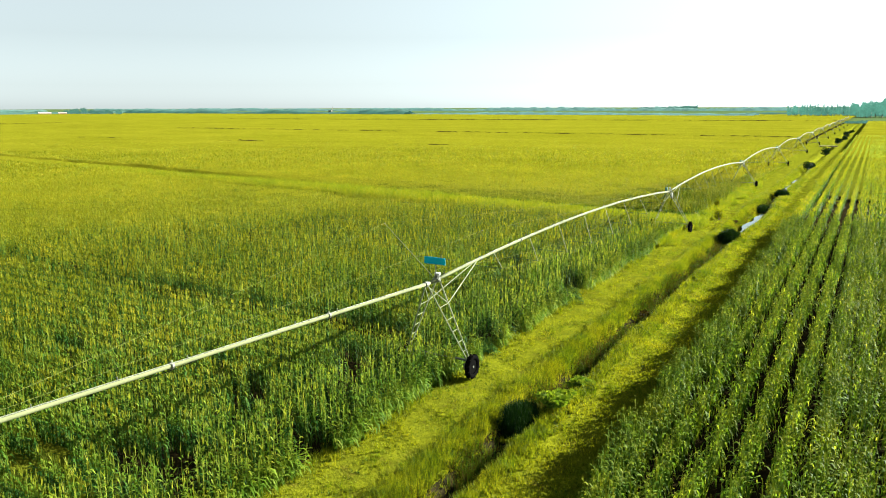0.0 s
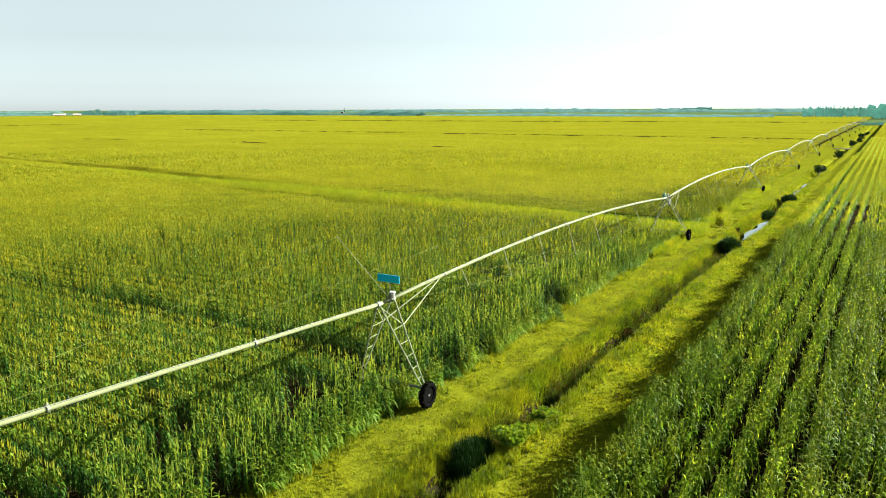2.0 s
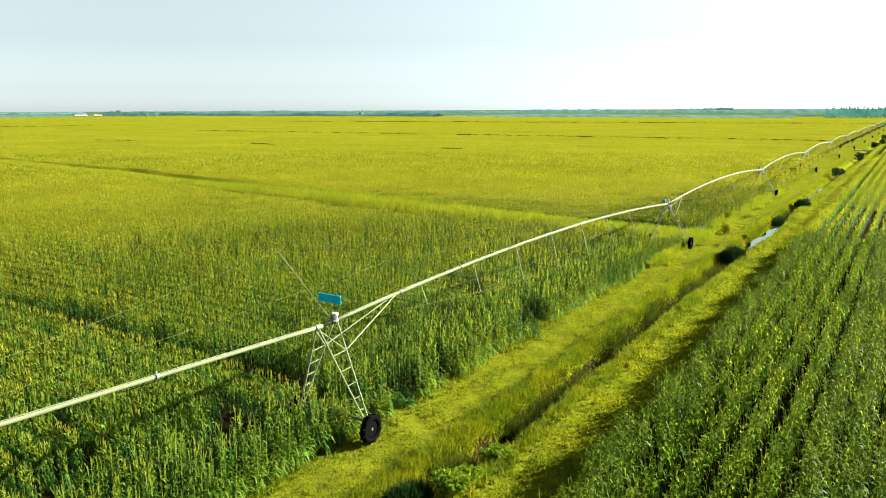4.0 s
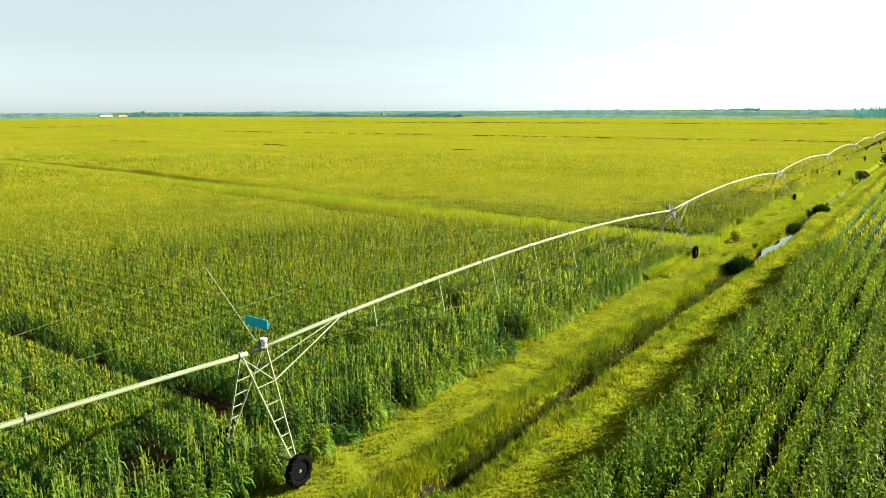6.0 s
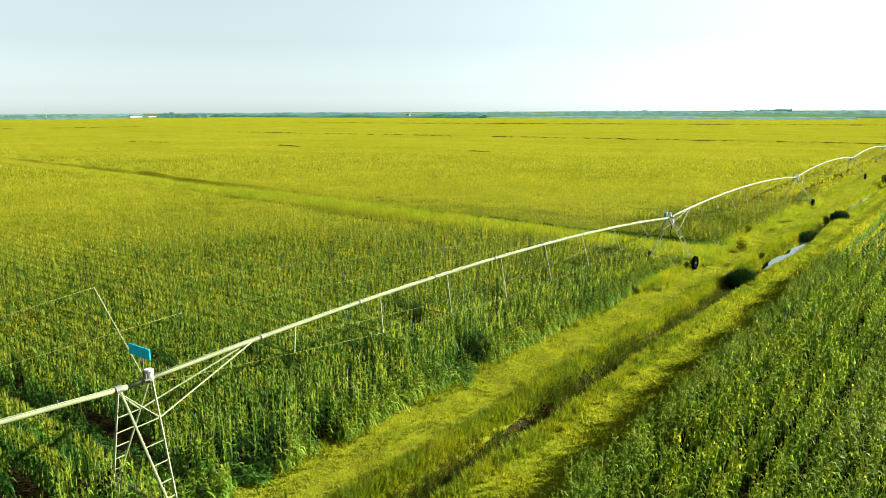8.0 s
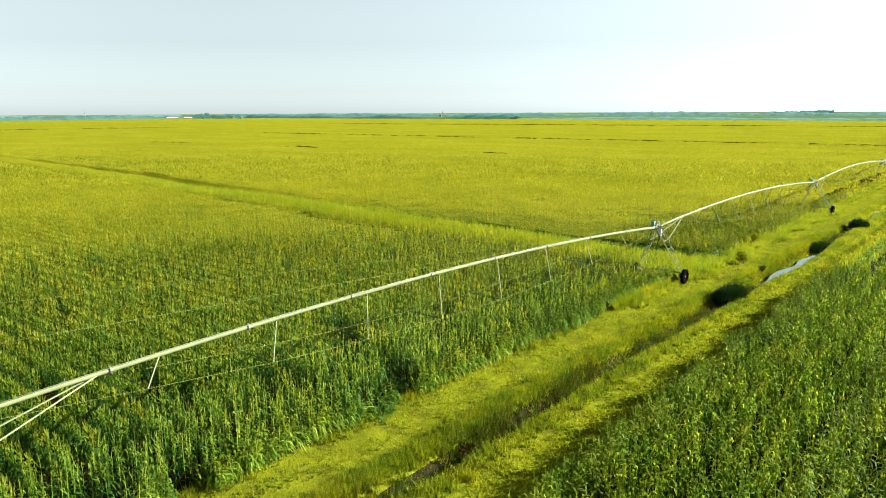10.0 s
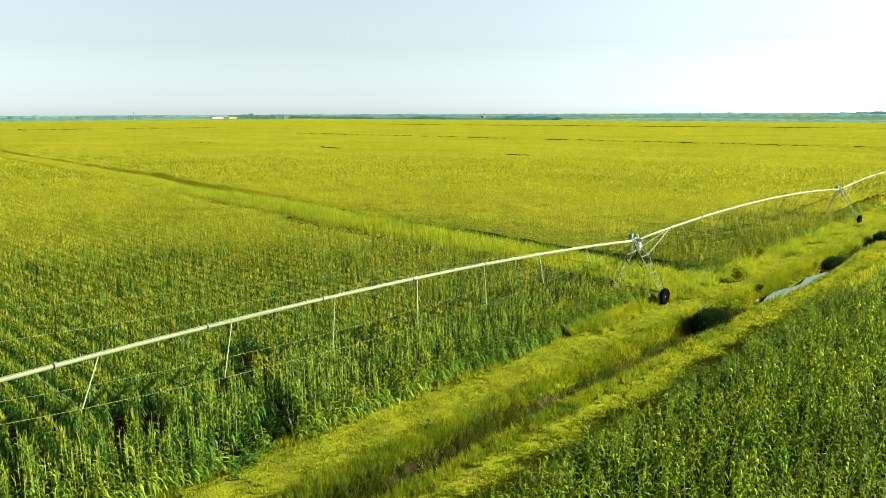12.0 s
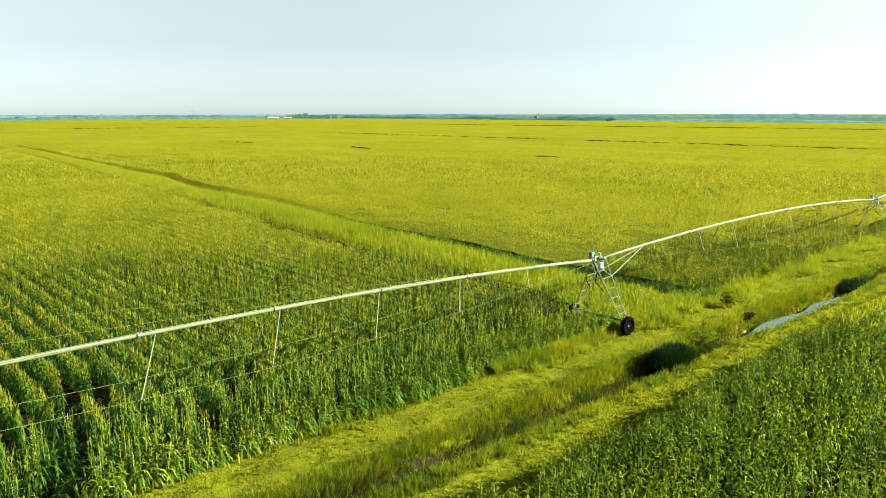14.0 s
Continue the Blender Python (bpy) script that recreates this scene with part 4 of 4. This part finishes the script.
def over_z(y):
    """Height of the free end of the pipe, which climbs away from the last tower."""
    return pipe_z(1) + (TOWER_Y - y) * 0.042


END_Y = 7.0
boom = thing("irrigation_boom", "free end of the galvanised irrigation pipe, hung from stay wires", "irrigation pipe", m=pose(PIPE_X, 0, 0))
part("pipe", tube([(0, v, over_z(v)) for v in np.linspace(END_Y, TOWER_Y, 16)], 0.098, 12), PIPE, boom)
part("cap", bar((0, END_Y - 0.06, over_z(END_Y)), (0, END_Y, over_z(END_Y)), 0.11, 12), DULL, boom)
for v in (8.9, 17.5, 26.2):
    part("flange", bar((0, v - 0.05, over_z(v)), (0, v + 0.05, over_z(v)), 0.14, 12), DULL, boom)
    part("lug", block((-0.03, v - 0.02, over_z(v) + 0.1), (0.03, v + 0.06, over_z(v) + 0.19), 0.01), STEEL, boom)
    part("clamp_wire", tube([(0.06, v - 1.4, over_z(v) - 0.11), (0.05, v, over_z(v) - 0.16), (0.06, v + 1.6, over_z(v) - 0.11)], 0.012, 5), RUBBER, boom)
for i in range(9):
    v = 9.6 + 2.87 * i
    part("outlet", bar((0, v, over_z(v) + 0.08), (0, v, over_z(v) + 0.2), 0.022, 6), DULL, boom)
part("power_cable", tube([(0.07, v, over_z(v) + 0.1) for v in np.linspace(END_Y + 0.3, TOWER_Y - 0.3, 8)], 0.014, 5), DULL, boom, "thin grey cable along the pipe")

# mast with two slanting arms, stay wires and a blue board over the first tower
MY = 35.75
mast = thing("stay_mast", "thin steel mast with two slanting arms carrying stay wires", "mast", m=pose(PIPE_X, MY, pipe_z(1)))
arm_l, arm_r = Vector((-3.7, 0.25, 2.98)), Vector((3.1, -0.35, 3.2))
part("arm", bar((-0.1, 0, 0.1), arm_l, 0.022, 6), STEEL, mast)
part("arm", bar((0.1, 0, 0.1), arm_r, 0.01, 6), WIRE, mast)
part("foot_plate", block((-0.2, -0.15, 0.06), (0.2, 0.15, 0.12), 0.01), DULL, mast)
part("cross_wire", bar(arm_l * 0.42, arm_r * 0.42, 0.012, 5), DULL, mast)
for tip in (arm_l, arm_r):
    part("cap", bar(tip - Vector((0, 0.05, 0)), tip + Vector((0, 0.05, 0)), 0.02, 6), DULL, mast)
    v = 42.0
    far_end = Vector((0, TOWER_Y + v - MY, (pipe_z(2) - pipe_z(1)) * v / SPAN + arch(v) + 0.1))
    back_end = Vector((0, 8.3 - MY, over_z(8.3) - pipe_z(1) + 0.1))
    for e in (far_end, back_end):
        pts = [tip.lerp(e, i / 10) - Vector((0, 0, 0.35 * (i / 10) * (1 - i / 10))) for i in range(11)]
        part("stay_wire", tube(pts, 0.006, 4), WIRE, mast)
board = thing("sign_board", "bright blue rectangular board hung between the mast arms", "sign", m=pose(PIPE_X, MY - 0.15, pipe_z(1)))
part("panel", block((-0.7, -0.03, 0.98), (0.68, 0.03, 1.38), 0.015), BLUE, board)
for s in (-0.5, 0.42):
    part("hanger", bar((s, 0.05, 0.9), (s, 0.05, 1.5), 0.014, 5), DULL, board)
part("post", bar((0, 0.1, 0.08), (0, 0.1, 1.0), 0.02, 6), DULL, board)
lamp = thing("tower_beacon", "white round plastic beacon standing on the pipe", "beacon", m=pose(PIPE_X, MY + 0.15, pipe_z(1) + 0.1))
part("housing", bar((0, 0, 0.0), (0, 0, 0.27), 0.13, 14, 0.17), WHITE, lamp)
part("lid", bar((0, 0, 0.274), (0, 0, 0.32), 0.18, 14, 0.16), WHITE, lamp)
part("bracket", block((-0.1, -0.2, -0.06), (0.1, -0.15, 0.2), 0.01), DULL, lamp)


# ---- far trees, hedges and buildings ----
def tree(x, y, h, wide, seed, slim=False, label="", group="distant trees", count=420, leaves=None):
    ob = thing("tree", label, "tree", group, m=pose(x, y, 0))
    r = random.Random(seed)
    part("trunk", bar((0, 0, -0.2), (0, 0, h * 0.55), 0.03 * h, 7, 0.012 * h), BARK, ob)
    limbs = bmesh.new()
    for i in range(5):
        a = r.uniform(0, 6.28)
        add_bar(limbs, (0, 0, h * (0.2 + 0.06 * i)), (wide * 0.6 * math.cos(a), wide * 0.6 * math.sin(a), h * (0.45 + 0.08 * i)), 0.012 * h, 5, 0.004 * h)
    part("limbs", limbs, BARK, ob)
    lo = 0.02
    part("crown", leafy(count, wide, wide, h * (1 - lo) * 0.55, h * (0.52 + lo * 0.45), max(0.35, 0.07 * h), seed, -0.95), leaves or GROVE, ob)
    return ob


r = random.Random(70)
for i in range(33):
    tree(-98 + 2.65 * i + r.uniform(-0.8, 0.8), 978 + r.uniform(-3, 3), r.uniform(11.5, 14.5), 1.5, 300 + i, True,
         "slim poplar in a row beyond the fields, hazy with distance", "row of poplars", 260)
for i in range(13):
    tree(-26 + 5.0 * i + r.uniform(-2, 2), 985 + r.uniform(-15, 25), r.uniform(16, 20.5), 6.0, 340 + i, False,
         "broad leafy tree in a clump beyond the fields", "clump of broad trees", 900)
for i in range(9):
    tree(-1322 + 14.6 * i + r.uniform(-5, 5), 835 + 3 * i, r.uniform(8.5, 12.5), 6.6, 360 + i, False, "leafy tree by the distant farm buildings", "farm trees", 900, TREE)


def hedge(name, x0, x1, y0, y1, h, n, leaf, seed, label):
    r = np.random.RandomState(seed)
    f = r.uniform(0, 1, n)
    hx, hy = x0 + (x1 - x0) * f, y0 + (y1 - y0) * f + r.normal(0, 6, n)
    top = h * (0.62 + 0.28 * waves(f * 1000, f * 0, 210.0, seed) + 0.16 * waves(f * 1000, f * 0, 37.0, seed + 1))
    hz = np.maximum(0.5, top * r.uniform(0.1, 1.0, n))
    T = Template()
    rr = random.Random(seed)
    for i in range(2):
        a, t = rr.uniform(0, 6.28), rr.uniform(-0.6, 0.6)
        T.strip([(-leaf * math.cos(a), -leaf * math.sin(a), -leaf * (0.6 + t * 0.3)), (0.2 * t, 0, 0), (leaf * math.cos(a), leaf * math.sin(a), leaf * 0.7)],
                [leaf * 0.4, leaf * 1.2, 0], (-math.sin(a), math.cos(a), t), 0)
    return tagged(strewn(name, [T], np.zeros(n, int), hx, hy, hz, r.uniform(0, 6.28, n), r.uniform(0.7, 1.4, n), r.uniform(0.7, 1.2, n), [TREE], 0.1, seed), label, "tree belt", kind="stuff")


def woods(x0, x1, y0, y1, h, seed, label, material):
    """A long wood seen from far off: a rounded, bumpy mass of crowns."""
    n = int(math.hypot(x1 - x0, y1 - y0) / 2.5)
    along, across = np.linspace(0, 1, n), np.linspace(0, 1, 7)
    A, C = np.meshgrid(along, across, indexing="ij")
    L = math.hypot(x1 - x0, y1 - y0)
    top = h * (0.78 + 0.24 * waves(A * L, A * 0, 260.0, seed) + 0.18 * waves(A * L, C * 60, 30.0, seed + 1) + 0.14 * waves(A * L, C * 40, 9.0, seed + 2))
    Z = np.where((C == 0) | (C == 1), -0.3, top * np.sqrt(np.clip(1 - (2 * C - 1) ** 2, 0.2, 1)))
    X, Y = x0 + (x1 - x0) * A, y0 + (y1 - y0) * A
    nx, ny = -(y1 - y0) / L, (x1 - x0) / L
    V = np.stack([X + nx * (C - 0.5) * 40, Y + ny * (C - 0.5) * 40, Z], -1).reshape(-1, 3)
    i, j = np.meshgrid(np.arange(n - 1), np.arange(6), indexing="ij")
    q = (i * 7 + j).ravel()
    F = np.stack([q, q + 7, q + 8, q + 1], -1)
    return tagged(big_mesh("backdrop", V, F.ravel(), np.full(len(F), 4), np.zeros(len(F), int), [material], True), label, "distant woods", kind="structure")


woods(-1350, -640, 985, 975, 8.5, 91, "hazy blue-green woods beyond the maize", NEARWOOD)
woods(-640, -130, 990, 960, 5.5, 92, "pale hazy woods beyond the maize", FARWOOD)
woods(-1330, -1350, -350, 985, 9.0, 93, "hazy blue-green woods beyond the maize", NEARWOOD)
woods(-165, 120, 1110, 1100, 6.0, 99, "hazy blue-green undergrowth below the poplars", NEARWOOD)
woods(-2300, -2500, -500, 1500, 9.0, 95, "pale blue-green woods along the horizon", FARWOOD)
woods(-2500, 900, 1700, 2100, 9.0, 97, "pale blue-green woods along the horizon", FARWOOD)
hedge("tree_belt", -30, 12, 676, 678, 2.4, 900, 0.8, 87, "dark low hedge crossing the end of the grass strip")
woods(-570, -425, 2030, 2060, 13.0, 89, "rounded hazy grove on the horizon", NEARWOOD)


def house(x, y, w, d, h, turn, roof, label):
    ob = thing("house", label, "house", "distant farm buildings", m=pose(x, y, 0, 0, 0, turn))
    part("wall", block((-w / 2, -d / 2, -0.2), (w / 2, d / 2, h), 0), PLASTER, ob)
    bm = bmesh.new()
    e = 0.5
    vs = [bm.verts.new(p) for p in ((-w / 2 - e, -d / 2 - e, h), (w / 2 + e, -d / 2 - e, h), (w / 2 + e, d / 2 + e, h), (-w / 2 - e, d / 2 + e, h),
                                    (-w / 2 - e, 0, h + d * 0.28), (w / 2 + e, 0, h + d * 0.28))]
    for f in ((0, 1, 5, 4), (2, 3, 4, 5), (0, 4, 3), (1, 2, 5), (3, 2, 1, 0)):
        bm.faces.new([vs[i] for i in f])
    part("roof", bm, roof, ob)
    for i in range(max(2, int(w / 6))):
        u = -w / 2 + (i + 0.5) * w / max(2, int(w / 6))
        part("window", block((u - 0.7, -d / 2 - 0.06, 1.0), (u + 0.7, -d / 2 + 0.05, 2.3), 0), GLASSD, ob)
    return ob


house(-1312, 788, 20, 8, 3.6, 60, PLASTER, "long white farm shed with pale roof on the horizon")
house(-1296, 812, 13, 8, 3.6, 58, ROOF, "white farmhouse with reddish roof on the horizon")
chimney = thing("chimney", "slender grey chimney stack rising above the horizon trees", "chimney", m=pose(-1132, 1388, 0))
part("shaft", bar((0, 0, -0.3), (0, 0, 13.5), 0.9, 12, 0.6), CONCRETE, chimney)
part("rim", bar((0, 0, 13.5), (0, 0, 13.9), 0.75, 12), CONCRETE, chimney)
part("hall", block((-9, -4, -0.2), (-2, 4, 5.0), 0.05), CONCRETE, chimney)

radio_mast = thing("radio_mast", "slender steel lattice mast rising behind the far fields", "mast", m=pose(-1290, 612, 0))
for i in range(3):
    a = 2 * math.pi * i / 3
    part("leg", bar((1.1 * math.cos(a), 1.1 * math.sin(a), -0.2), (0.25 * math.cos(a), 0.25 * math.sin(a), 19.0), 0.14, 5, 0.09), DULL, radio_mast)
for j in range(7):
    z0, z1 = 2.5 * j, 2.5 * j + 2.5
    for i in range(3):
        a, b = 2 * math.pi * i / 3, 2 * math.pi * (i + 1) / 3
        r0, r1 = 1.1 - 0.85 * z0 / 19, 1.1 - 0.85 * z1 / 19
        part("brace", bar((r0 * math.cos(a), r0 * math.sin(a), z0), (r1 * math.cos(b), r1 * math.sin(b), z1), 0.06, 4), DULL, radio_mast)
part("antenna", bar((0, 0, 18.6), (0, 0, 21.0), 0.09, 5, 0.05), DULL, radio_mast)
